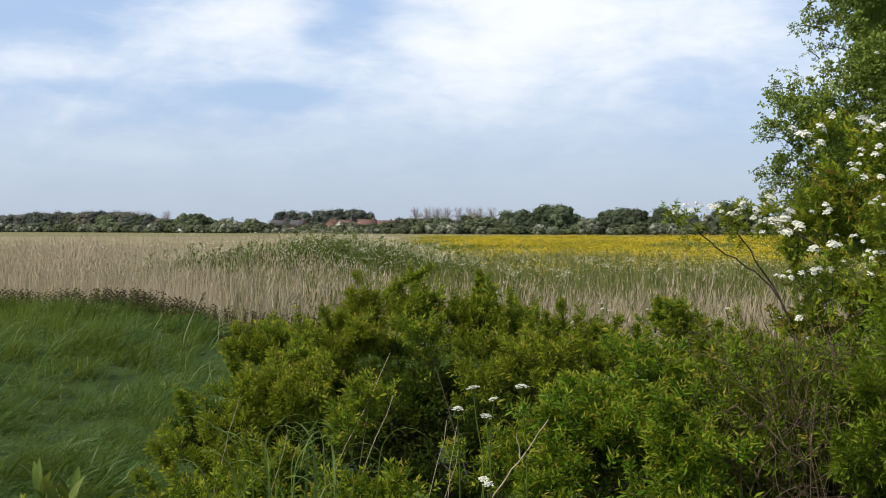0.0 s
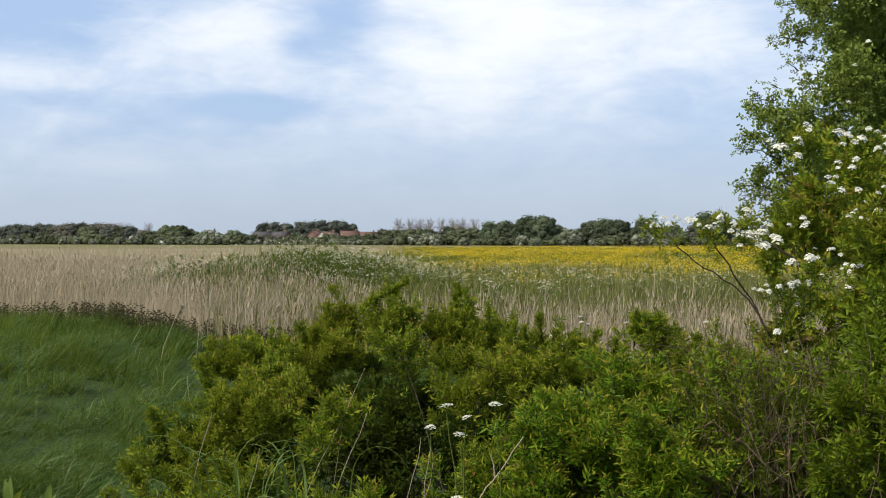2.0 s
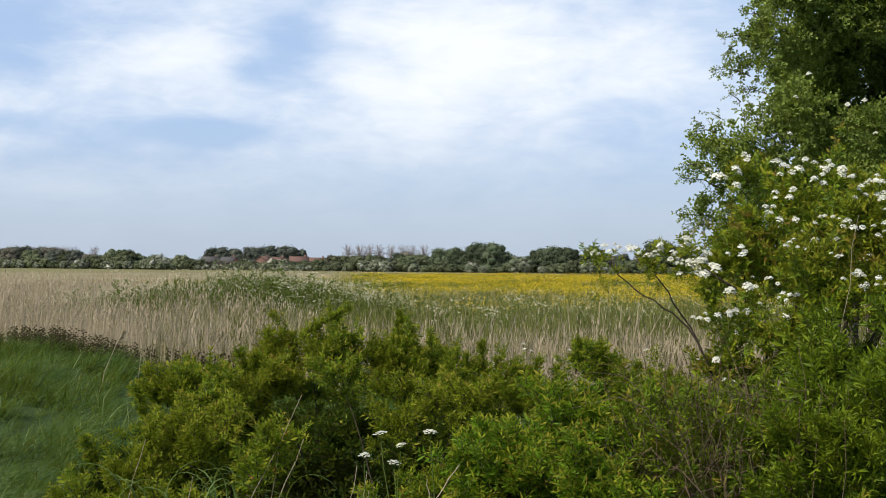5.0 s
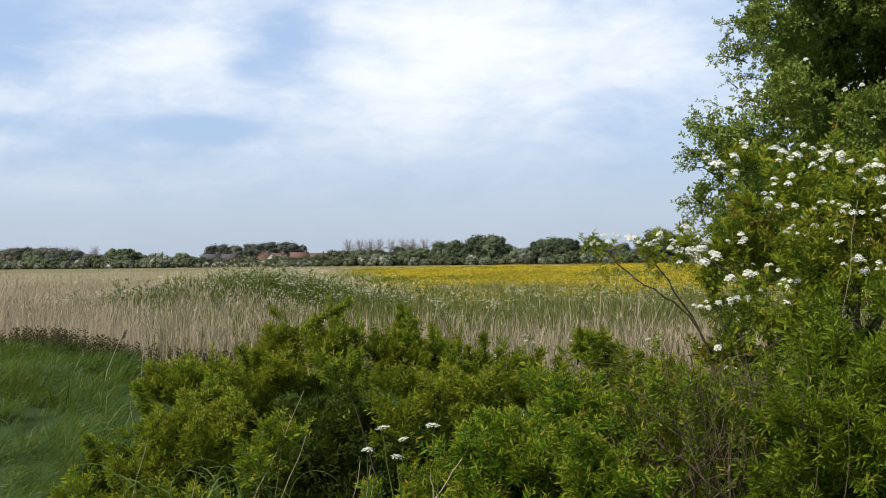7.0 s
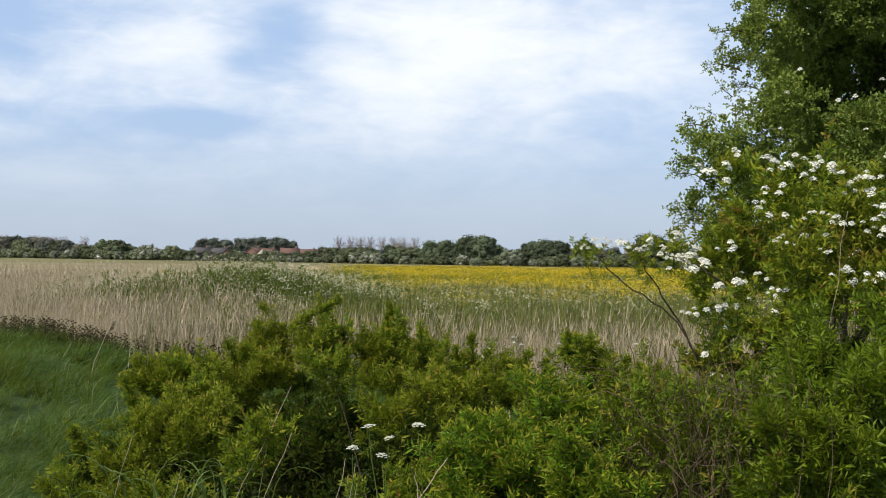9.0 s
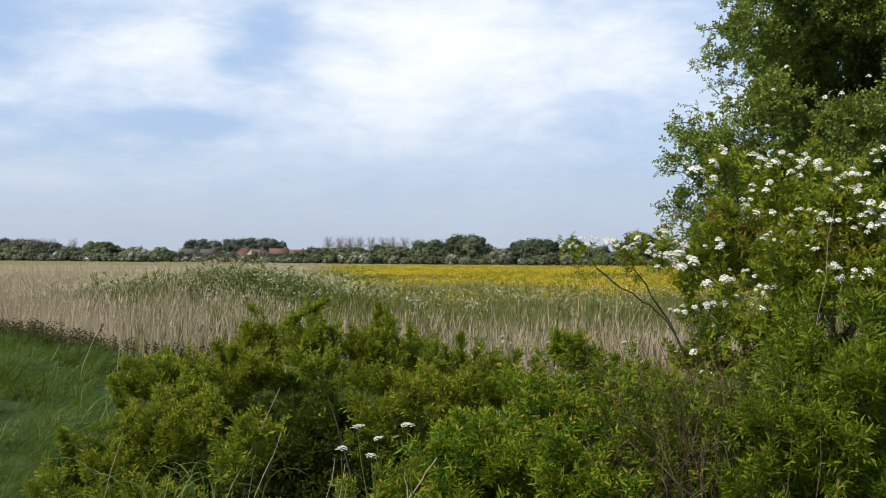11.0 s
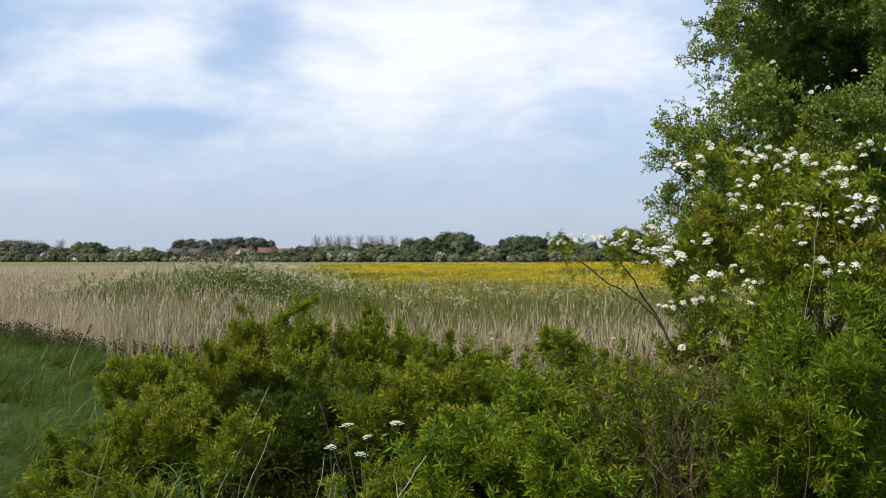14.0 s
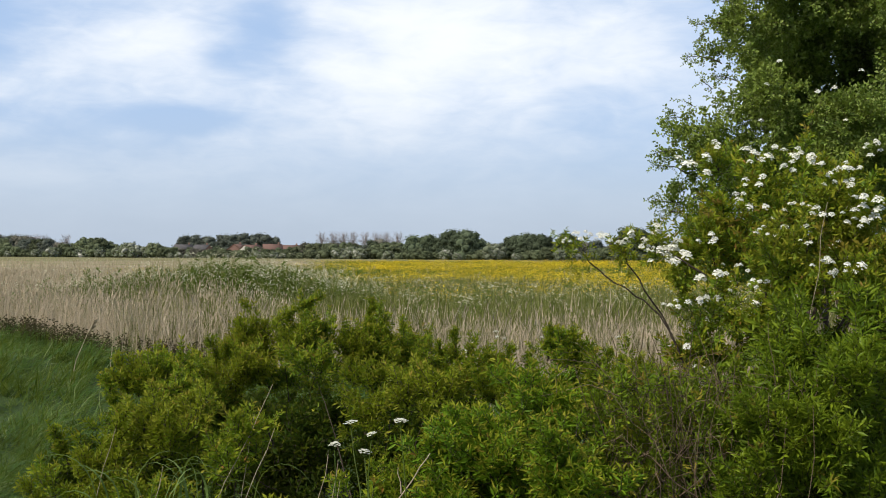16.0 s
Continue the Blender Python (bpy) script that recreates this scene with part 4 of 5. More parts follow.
x, y = wedge(100000, 11, 62, -0.46, 0.42, 1.05)
keep = (y > reed_edge(x) - 0.4 * rng.random(len(x)) ** 2.5) & (rng.random(len(x)) > 0.72 * smooth(-0.14, -0.02, x / y) * smooth(17, 21, y)) & (rng.random(len(x)) > 0.93 * white_share(x, y)) & (rng.random(len(x)) > gold_share(x, y))
x, y = x[keep], y[keep]
scatter("reed_bed", dry, x, y, rng.uniform(0.8, 1.05, len(x)) * (1 - 0.22 * smooth(-0.10, 0.0, x / y)) * (1 + 0.06 * np.sin(x * 1.7) * np.sin(y * 0.8)), [REED], "pale dry reeds standing in a dense bed", "reeds", np.stack([rng.normal(0.05, 0.05 + 0.10 * smooth(-0.1, 0.0, x / y)), rng.normal(0, 0.08, len(x))], 1))
bent = [reed_piece(40 + k, 0.95 + 0.06 * k, 3, 0, k % 3 == 0, 0.0065) for k in range(6)]
x = -3.2 + 8.6 * rng.random(4600) ** 0.85
y = reed_edge(x) - 2.2 * smooth(-3.8, -2.8, x) + 5.6 * rng.random(len(x)) ** 0.5
scatter("reed_bed", bent, x, y, rng.uniform(0.5, 1.0, len(x)), [REED], "loose margin of bent and leaning dry reeds", "reeds", rng.normal(0.08, 0.17, (len(x), 2)))
x, y = wedge(12000, 60, 300, -0.46, 0.42, 0.7)
keep = (rng.random(len(x)) > 0.98 * gold_share(x, y)) & ((x < -0.02 * y) | (rng.random(len(x)) < 0.25))
x, y = x[keep], y[keep]
scatter("reed_bed", [reed_piece(60 + k, 1.0, 3, 0, False, 0.03) for k in range(4)], x, y, rng.uniform(0.6, 1.0, len(x)), [REED], "far stretch of dry reeds and rough grass", "reeds")
x, y = wedge(27000, 11, 56, -0.16, 0.42, 1.0)
nx, ny = wedge(11000, 13, 27, -0.14, 0.42, 1.0)
x, y = np.concatenate([x, nx]), np.concatenate([y, ny])
keep = (y > reed_edge(x) + 0.3) & (rng.random(len(x)) < 0.6 + 0.4 * white_share(x, y)) & (rng.random(len(x)) > gold_share(x, y))
x, y = x[keep], y[keep]
scatter("green_reeds", lush, x, y, rng.uniform(0.72, 1.08, len(x)), [REED, REED_GREEN], "green young reeds growing through the dry ones", "reeds")

# dark dead stalks along the near edge of the reeds
dock = []
for k in range(4):
    r = np.random.default_rng(500 + k)
    out = [limb_piece(np.array([(0, 0, 0), (0.02, 0, 0.4), (0.0, 0.02, 0.9)]), np.array([0.012, 0.009, 0.004]), 3, 0)]
    for j in range(9):
        out.append(stamp(leaf_piece(0.10, 0.05), np.array([[0, 0, 0.40 + 0.06 * j]]), frames(np.array([[math.cos(j * 2.4), math.sin(j * 2.4), 0.25]]), np.array([1.5])), [1.0]))
    dock.append(join(out))
x = rng.uniform(-16, -0.4, 2900)
y = 17.3 + 0.60 * np.maximum(-x - 3.5, 0) + 0.35 * np.sin(x * 0.9) + rng.normal(0, 0.25, len(x))
clump = np.sin(x * 2.3) + np.sin(x * 5.1 + 1) + rng.normal(0, 1.2, len(x)) > -0.8
x, y = x[clump], y[clump]
scatter("dead_docks", dock, x, y, rng.uniform(0.26, 0.48, len(x)), [NETTLE], "dark withered docks and nettles along the reeds", "weeds")


def parsley_piece(seed, height, heads, mat_leaf=0, mat_flower=1, head=0.032):
    """A cow parsley as seen from afar: stem, a few divided leaves, flat white heads."""
    r = np.random.default_rng(seed)
    out = [limb_piece(np.array([(0, 0, 0), (0.02, 0.01, 0.5 * height), (0, 0, 0.9 * height)]), np.array([0.008, 0.006, 0.003]), 3, mat_leaf)]
    for j in range(16):
        d = np.array([[math.cos(j * 2.4), math.sin(j * 2.4), r.uniform(0.2, 0.8)]])
        out.append(stamp(small_leaf_piece(r.uniform(0.08, 0.15), 0.045, mat_leaf), np.array([[0, 0, height * r.uniform(0.2, 0.8)]]), frames(d, np.array([1.57])), [1.0]))
    for j in range(heads):
        c = np.array([r.normal(0, 0.11), r.normal(0, 0.11), height * r.uniform(0.85, 1.05)])
        for q in range(3):
            p = c + np.array([r.normal(0, head * 0.6), r.normal(0, head * 0.6), r.normal(0, 0.008)])
            s = head * r.uniform(0.22, 0.42)
            u, w = r.uniform(-0.38, 0.38, 2) * s       # each umbellet of the domed head leans its own way
            out.append((p + np.array([(-s, -s, -u - w), (s, -s, u - w), (s, s, u + w), (-s, s, w - u)]), np.array([(0, 1, 2), (0, 2, 3)]), np.full(2, mat_flower)))
    return join(out)


herbs = [parsley_piece(600 + k, 0.9 + 0.08 * k, 5 + 2 * (k % 3)) for k in range(5)]
x, y = wedge(15000, 20, 52, -0.46, 0.42, 1.0)
keep = (rng.random(len(x)) < 0.95 * white_share(x, y) ** 1.5 * np.clip(0.5 + 0.9 * np.sin(x * 1.1 + 2 * np.sin(y * 0.4)) * np.sin(y * 0.55 + x * 0.3), 0.08, 1)) & (y > reed_edge(x) + 2)
x, y = x[keep], y[keep]
scatter("cow_parsley_drift", herbs, x, y, rng.uniform(0.7, 1.1, len(x)), [HERB, UMBEL], "drift of white cow parsley among green herbs", "wildflowers")

x, y = rng.normal(-3.7, 2.9, 1700), rng.normal(34.2, 1.7, 1700)
scatter("cow_parsley_drift", herbs, x, y, rng.uniform(0.6, 0.9, len(x)), [HERB, UMBEL], "white cow parsley thick on the crest of the mound", "wildflowers")
x = rng.normal(-2.9, 1.8, 2600)
y = rng.normal(31.2, 1.4, 2600)
leafy = []
for k in range(4):
    r = np.random.default_rng(650 + k)
    out = []
    for j in range(24):
        d = np.array([[math.cos(j * 2.4), math.sin(j * 2.4), r.uniform(-0.1, 0.7)]])
        out.append(stamp(small_leaf_piece(r.uniform(0.06, 0.11), 0.045), np.array([[r.normal(0, 0.06), r.normal(0, 0.06), 0.15 + 0.035 * j]]), frames(d, r.uniform(-1, 1, 1)), [1.0]))
    leafy.append(join(out))
scatter("green_herbs", leafy, x, y, rng.uniform(0.6, 0.9, len(x)), [HERB_DARK], "lush dark green nettles and herbs on a low mound", "herbs")

# yellow flowers, in clumps on green stems
golds = []
for k in range(4):
    r = np.random.default_rng(700 + k)
    out = []
    for j in range(15):
        c = np.array([r.normal(0, 0.3), r.normal(0, 0.25), 0.62 + r.normal(0, 0.06)])
        s = r.uniform(0.016, 0.031)
        out.append((c + np.array([(-s, -s, 0), (s, -s, 0.5 * s), (s, s, 0), (-s, s, 0.5 * s)]), np.array([(0, 1, 2), (0, 2, 3)]), np.full(2, 1)))
        out.append((np.array([(-0.014, 0, 0), (0.014, 0.01, 0), (0, 0, c[2])]) + (c[0], c[1], 0), np.array([(0, 1, 2)]), np.zeros(1, int)))
    golds.append(join(out))
x, y = wedge(23000, 34, 320, -0.25, 0.42, 0.6)
keep = rng.random(len(x)) < gold_share(x, y)
x, y = x[keep], y[keep]
scatter("yellow_flower_field", golds, x, y, np.stack([0.7 + y / 90, 0.7 + y / 90, rng.uniform(0.8, 1.2, len(x))], 1), [HERB, YELLOW], "wide field of yellow buttercups in full flower", "wildflowers")

# ---- the far hedge, woods and village ----


def crown_piece(seed, radius, height, clumps, leaf):
    """A far crown: a heap of uneven leafy lobes, each with sprays lying over it."""
    r = np.random.default_rng(seed)
    bm = bmesh.new()
    bmesh.ops.create_icosphere(bm, subdivisions=2, radius=1.0)
    ball = np.array([v.co[:] for v in bm.verts])
    faces = np.array([[v.index for v in f.verts] for f in bm.faces])
    bm.free()
    out = [(np.array([0, 0, 0.46 * height]) + ball * np.array([0.66 * radius, 0.66 * radius, 0.36 * height]) * r.uniform(0.80, 1.0, (len(ball), 1)), faces, np.zeros(len(faces), int))]
    lobes = 24
    for k in range(lobes):
        q = (k + 0.5) / lobes
        z = height * (0.14 + 0.70 * q)
        away = radius * (0.74 if q < 0.7 else 0.40) * r.uniform(0.75, 1.05)
        c = np.array([away * math.cos(k * 2.4), away * math.sin(k * 2.4), z])
        size = radius * r.choice((0.18, 0.24, 0.30, 0.40))
        shape = np.array([size * 1.15, size * 1.15, min(size * r.uniform(0.75, 1.0), height - z)])
        waves = [(r.normal(0, 1, 3) * f, r.uniform(0, 6.28), a) for f, a in ((2.0, 0.10), (3.6, 0.08), (6.0, 0.07))]

        def swell(d):
            return 1 + sum(a * np.sin(d @ v + ph) for v, ph, a in waves)[:, None]
        out.append((c + ball * swell(ball) * shape * 0.74, faces, np.zeros(len(faces), int)))
        n = clumps // lobes
        d = unit(r.normal(0, 1, (n, 3)))
        p = c + d * swell(d) * shape * r.uniform(0.70, 1.22, (n, 1))
        face = unit(d + np.array([0, 0, 0.3]) + r.normal(0, 0.4, (n, 3)))
        lie = unit(np.cross(face, r.normal(0, 1, (n, 3))))
        p[:, 2] = np.maximum(p[:, 2], 0.04 * height)
        out.append(stamp(small_leaf_piece(leaf * 1.3, leaf), p, np.stack([np.cross(face, lie), face, lie], axis=2), r.uniform(0.6, 1.4, n)))
    return join(out)


def far_tree(name, seed, radius, height, mat, label, category, clumps=900, leaf=0.34, trunk=0.18):
    ob = thing(name, (0, 0, 0), label, category, "trees of the far hedge")
    v, t, i = limb_piece(np.array([(0, 0, -0.2), (0.05 * radius, 0, 0.3 * height), (0, 0.04 * radius, 0.75 * height)]), np.array([trunk, trunk * 0.7, trunk * 0.25]), 6)
    part("trunk", mesh_of("trunk", v, t, [BARK]), ob)
    v, t, i = crown_piece(seed, radius, height, clumps, leaf)
    tagged(part("crown", mesh_of("crown", v, t, [mat], i), ob), kind="stuff")
    return ob


FLOOR = MARSH - FALL
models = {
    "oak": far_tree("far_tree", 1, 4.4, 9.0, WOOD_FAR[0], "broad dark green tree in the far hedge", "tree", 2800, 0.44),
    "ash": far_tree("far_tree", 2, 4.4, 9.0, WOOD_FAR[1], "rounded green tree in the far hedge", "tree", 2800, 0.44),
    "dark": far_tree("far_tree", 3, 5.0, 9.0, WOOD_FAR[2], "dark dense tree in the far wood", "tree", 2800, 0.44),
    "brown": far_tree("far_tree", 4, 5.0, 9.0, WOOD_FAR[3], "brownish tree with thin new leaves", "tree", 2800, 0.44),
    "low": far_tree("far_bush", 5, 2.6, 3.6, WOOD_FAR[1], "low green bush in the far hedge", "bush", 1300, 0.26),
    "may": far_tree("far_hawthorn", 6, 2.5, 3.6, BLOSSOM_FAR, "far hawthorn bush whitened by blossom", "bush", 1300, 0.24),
}
used = set()


def plant(kind, x, y, size, turn, tall=1.0):
    ob = models[kind]
    m = Matrix.Translation((x, y, FLOOR)) @ Matrix.Rotation(turn, 4, "Z")
    if kind in used:
        ob = copy_thing(ob, m)
    else:
        used.add(kind)
        ob.matrix_basis = m
    ob.scale = (size, size, size * tall)
    return ob


def along(bearing, behind=0.0):
    """A place on the far hedge, which runs slantwise over the plain, at a bearing (tangent) from the bank."""
    y = 431 / (1 + 0.87 * bearing) + behind
    return bearing * y, y


# tops of the tree belt: bearing, height in metres over the plain
SKYLINE = [(-0.50, 8.0), (-0.37, 8.4), (-0.34, 9.6), (-0.28, 10.0), (-0.25, 9.0), (-0.235, 5.4), (-0.22, 7.6), (-0.205, 7.8), (-0.19, 5.8), (-0.165, 5.4), (-0.15, 4.6), (-0.135, 3.6), (-0.055, 3.6),
           (-0.045, 5.2), (-0.03, 6.0), (-0.01, 6.4), (0.03, 6.4), (0.05, 5.7), (0.075, 5.6), (0.11, 5.7), (0.14, 5.8), (0.16, 6.0), (0.20, 5.6), (0.28, 5.9), (0.42, 6.2)]


def skyline(bearing):
    return FALL + float(np.interp(bearing, [p[0] for p in SKYLINE], [p[1] for p in SKYLINE]))


hedge = random.Random(5)
b = -0.44
while b < 0.38:                                     # the low front row, with blossom here and there
    x, y = along(b, hedge.uniform(-4, 4))
    may = hedge.random() < (0.5 if b < 0 else 0.25)
    plant("may" if may else "low", x, y - (5 if may else 0), hedge.choice((0.7, 0.95, 1.1, 1.25, 1.5)) * hedge.uniform(0.9, 1.1) * (1.0 if b > 0 else 0.55 if -0.15 < b < -0.03 else 1.15), hedge.uniform(0, 6.28))
    b += hedge.uniform(2.4, 4.2) / y
b = -0.44
while b < 0.38:                                     # the belt of trees behind
    x, y = along(b, hedge.uniform(8, 20))
    pick = ("dark", "brown", "ash", "dark") if b < -0.24 else ("ash", "low", "ash", "brown") if b < 0 else ("oak", "oak", "brown", "dark", "ash")
    kind = hedge.choice(pick)
    tall = skyline(b) * (hedge.uniform(0.72, 1.15) if b > 0 else hedge.uniform(0.9, 1.12))
    plant(kind, x, y, tall / (3.6 if kind == "low" else 9.0) * (0.9 if kind == "low" else 1.0), hedge.uniform(0, 6.28))
    b += hedge.uniform(1.9, 3.0) / y
for b, tall in ((0.084, 8.9), (0.094, 8.2), (0.102, 8.8), (0.137, 7.0), (0.148, 7.6), (0.156, 7.2), (0.166, 7.2), (0.185, 7.6), (0.24, 9.0), (0.248, 8.6), (-0.216, 8.2), (-0.205, 8.0), (0.055, 7.2), (0.066, 7.4)):
    x, y = along(b, 6)
    plant("oak" if b > 0 else "ash", x, y, (tall + FALL) / 7.9, b * 99)
for k in range(22):                                # the wood on the left skyline
    b = -0.40 + k * 0.0065
    x, y = along(b, 40)
    plant("dark" if k % 3 else "brown", x, y, (skyline(b) + 0.6 + 0.5 * math.sin(k * 1.7)) / 9.0, k)
for k, b in enumerate((-0.136, -0.130, -0.123, -0.117, -0.104, -0.099, -0.096, -0.090, -0.084, -0.078, -0.0725)):   # dense clumps over the village
    plant("dark", b * 760, 760, 1.52 + 0.09 * math.sin(k * 2.0) + (0.12 if k > 4 else 0), k, 0.98)
for b in (-0.071, -0.066, -0.061):
    plant("dark", b * 760, 760, 0.85, b * 50, 1.7)


def house(name, width, depth, wall_height, roof_height, wall, roof, label):
    """A house: walls, pitched roof, chimney, windows and a door."""
    ob = thing(name, (0, 0, 0), label, "house", "houses of the village")

    def box(x0, x1, y0, y1, z0, z1):
        v = np.array([(x, y, z) for z in (z0, z1) for y in (y0, y1) for x in (x0, x1)], float)
        t = np.array([(0, 2, 3), (0, 3, 1), (4, 5, 7), (4, 7, 6), (0, 1, 5), (0, 5, 4), (2, 6, 7), (2, 7, 3), (0, 4, 6), (0, 6, 2), (1, 3, 7), (1, 7, 5)])
        return v, t
    w2, d2 = width / 2, depth / 2
    v = np.array([(-w2, -d2, -0.1), (w2, -d2, -0.1), (w2, d2, -0.1), (-w2, d2, -0.1), (-w2, -d2, wall_height), (w2, -d2, wall_height), (w2, d2, wall_height), (-w2, d2, wall_height),
                  (-w2, 0, wall_height + roof_height), (w2, 0, wall_height + roof_height)])
    t = np.array([(0, 1, 5), (0, 5, 4), (1, 2, 6), (1, 6, 5), (2, 3, 7), (2, 7, 6), (3, 0, 4), (3, 4, 7), (4, 8, 7), (5, 6, 9), (0, 2, 1), (0, 3, 2)])
    part("wall", mesh_of("wall", v, t, [wall]), ob)
    e, h = 0.35, 0.2
    low = wall_height - e * roof_height / d2
    v = np.array([(-w2 - e, -d2 - e, low), (w2 + e, -d2 - e, low), (w2 + e, 0, wall_height + roof_height), (-w2 - e, 0, wall_height + roof_height), (w2 + e, d2 + e, low), (-w2 - e, d2 + e, low)])
    v = np.concatenate([v + (0, 0, 0.02), v + (0, 0, h)])
    t = np.array([(6, 7, 8), (6, 8, 9), (9, 8, 10), (9, 10, 11), (0, 2, 1), (0, 3, 2), (3, 4, 2), (3, 5, 4), (0, 1, 7), (0, 7, 6), (5, 11, 10), (5, 10, 4), (0, 6, 9), (0, 9, 3), (3, 9, 11), (3, 11, 5), (1, 2, 8), (1, 8, 7), (2, 4, 10), (2, 10, 8)])
    top = part("roof", mesh_of("roof", v, t, [roof]), ob)
    part("chimney", mesh_of("chimney", *box(w2 * 0.6, w2 * 0.6 + 0.8, -0.4, 0.4, wall_height + roof_height * 0.7, wall_height + roof_height + 1.1), [BRICK]), top)
    for k in range(int(width // 2.6)):
        for z in ([0.9] if wall_height < 4 else [0.9, 3.4]):
            x = -w2 + 1.4 + k * 2.6
            part("window", mesh_of("window", *box(x - 0.55, x + 0.55, -d2 - 0.03, -d2 + 0.05, z, z + 1.2), [GLAZING]), ob)
    return ob


homes = [house("house", 10, 8, 3.9, 2.8, BRICK, ROOF, "brick house with a red clay roof"),
         house("house", 11, 8, 3.5, 2.7, RENDERED, ROOF, "low pale-walled house with a red roof"),
         house("house", 9, 8, 3.8, 2.5, BRICK, ROOF_GREY, "brick house with a grey roof")]
seen = set()
for k, (x, y, turn) in enumerate(((2, -88.0, 0.2), (2, -79.0, -0.5), (0, -61.0, 1.25), (1, -52.0, 0.9), (0, -41.5, 0.15), (1, -32.5, -0.2), (1, -22.5, 1.4), (0, -11.5, 0.3), (0, 0.0, -0.2))):
    m = Matrix.Translation((y, 640 + 9 * (k % 3), FLOOR)) @ Matrix.Rotation(turn, 4, "Z")
    if x in seen:
        copy_thing(homes[x], m)
    else:
        seen.add(x)
        homes[x].matrix_basis = m

for k, b in enumerate((-0.150, -0.133, -0.112, -0.106, -0.0845, -0.078, -0.059, -0.043, -0.029, -0.024, -0.012, 0.004)):   # garden trees between the houses
    plant("ash" if k % 2 else "oak", b * 610, 610 + 5 * (k % 3), 0.55 + 0.06 * (k % 3), k)

# a row of bare trees behind the hedge


def bare_piece(seed, height):
    r = np.random.default_rng(seed)
    out = [limb_piece(bend((0, 0, -0.2), (0.2, 0, height * 0.85), 0, 6, 0.2, seed), np.linspace(0.17, 0.04, 6), 5)]
    for k in range(46):
        foot = np.array([0.1, 0, height * r.uniform(0.25, 0.62)])
        d = unit(r.normal(0, 1, 3) + np.array([0, 0, 0.5]))
        tip = np.array([0.1, 0, 0.62 * height]) + d * np.array([0.27, 0.27, 0.37]) * height * r.uniform(0.7, 1.0)
        tip[2] = max(tip[2], foot[2] + 0.3)
        out.append(limb_piece(bend(foot, tip, 0.15, 4, 0.15, seed + k), np.array([0.06, 0.05, 0.035, 0.02]), 3))
        for j in range(18):
            a = foot + (tip - foot) * r.uniform(0.4, 1.0)
            out.append(limb_piece(np.array([a, a + r.normal(0, 0.55, 3) + d * 0.5 + (0, 0, 0.3)]), np.array([0.022, 0.012]), 3))
    return join(out)


bare = thing("bare_tree", (0, 0, 0), "bare grey tree without leaves beyond the hedge", "tree", "bare trees")
v, t, i = bare_piece(31, 13.7)
part("branching", mesh_of("branching", v, t, [BRANCH_FAR]), bare)
for k, x in enumerate((-14, -8, -3, 2, 8, 14, 19, 25)):
    m = Matrix.Translation((x * 1.02, 620, FLOOR)) @ Matrix.Rotation(k * 1.1, 4, "Z")
    if k:
        copy_thing(bare, m)
    else:
        bare.matrix_basis = m

for k, b in enumerate((-0.262, -0.256, -0.250, -0.2325)):
    x, y = along(b, 36)
    ob = copy_thing(bare, Matrix.Translation((x, y, FLOOR)) @ Matrix.Rotation(k * 0.9, 4, "Z"))
    ob.scale = (0.8, 0.8, 0.82)

# a pale low shed in the gap of the hedge
shed = house("shed", 3.0, 2, 1.0, 0.4, RENDERED, RENDERED, "low white shed in a gap of the far hedge")
x, y = along(-0.219, -6)
shed.matrix_basis = Matrix.Translation((x, y, FLOOR))

# ---- small plants on the bank ----


def umbel_mesh(seed):
    """A compound umbel, a unit wide: rays that carry small flat heads of florets."""
    r = np.random.default_rng(seed)
    out = []
    for k in range(16):
        a, q = k * 2.4, math.sqrt((k + 0.3) / 16)
        c = np.array([0.46 * q * math.cos(a), 0.46 * q * math.sin(a), 0.16 * (1 - q * q) + r.normal(0, 0.02)])
        out.append(limb_piece(np.array([(0, 0, -0.42), c - (0, 0, 0.02)]), np.array([0.012, 0.008]), 3, 1))
        for j in range(10):
            b, s = j * 2.4, 0.035 * math.sqrt(j + 0.3)
            p = c + np.array([s * math.cos(b), s * math.sin(b), r.normal(0, 0.008)])
            h = 0.055 * r.uniform(0.7, 1.2)
            out.append((p + np.array([(-h, 0, 0), (0, -h, 0.006), (h, 0, 0), (0, h, 0.006)]), np.array([(0, 1, 2), (0, 2, 3)]), np.zeros(2, int)))
    v, t, i = join(out)
    return mesh_of("umbel", v, t, [UMBEL_NEAR, HERB], i)


UMBEL_NEAR = leaf_material("white_umbel", [(0, (0.46, 0.48, 0.36)), (0.5, (0.58, 0.59, 0.48)), (1, (0.70, 0.70, 0.61))], (0.52, 0.54, 0.42), 0.15, 0.7)
umbels = [umbel_mesh(950 + k) for k in range(4)]


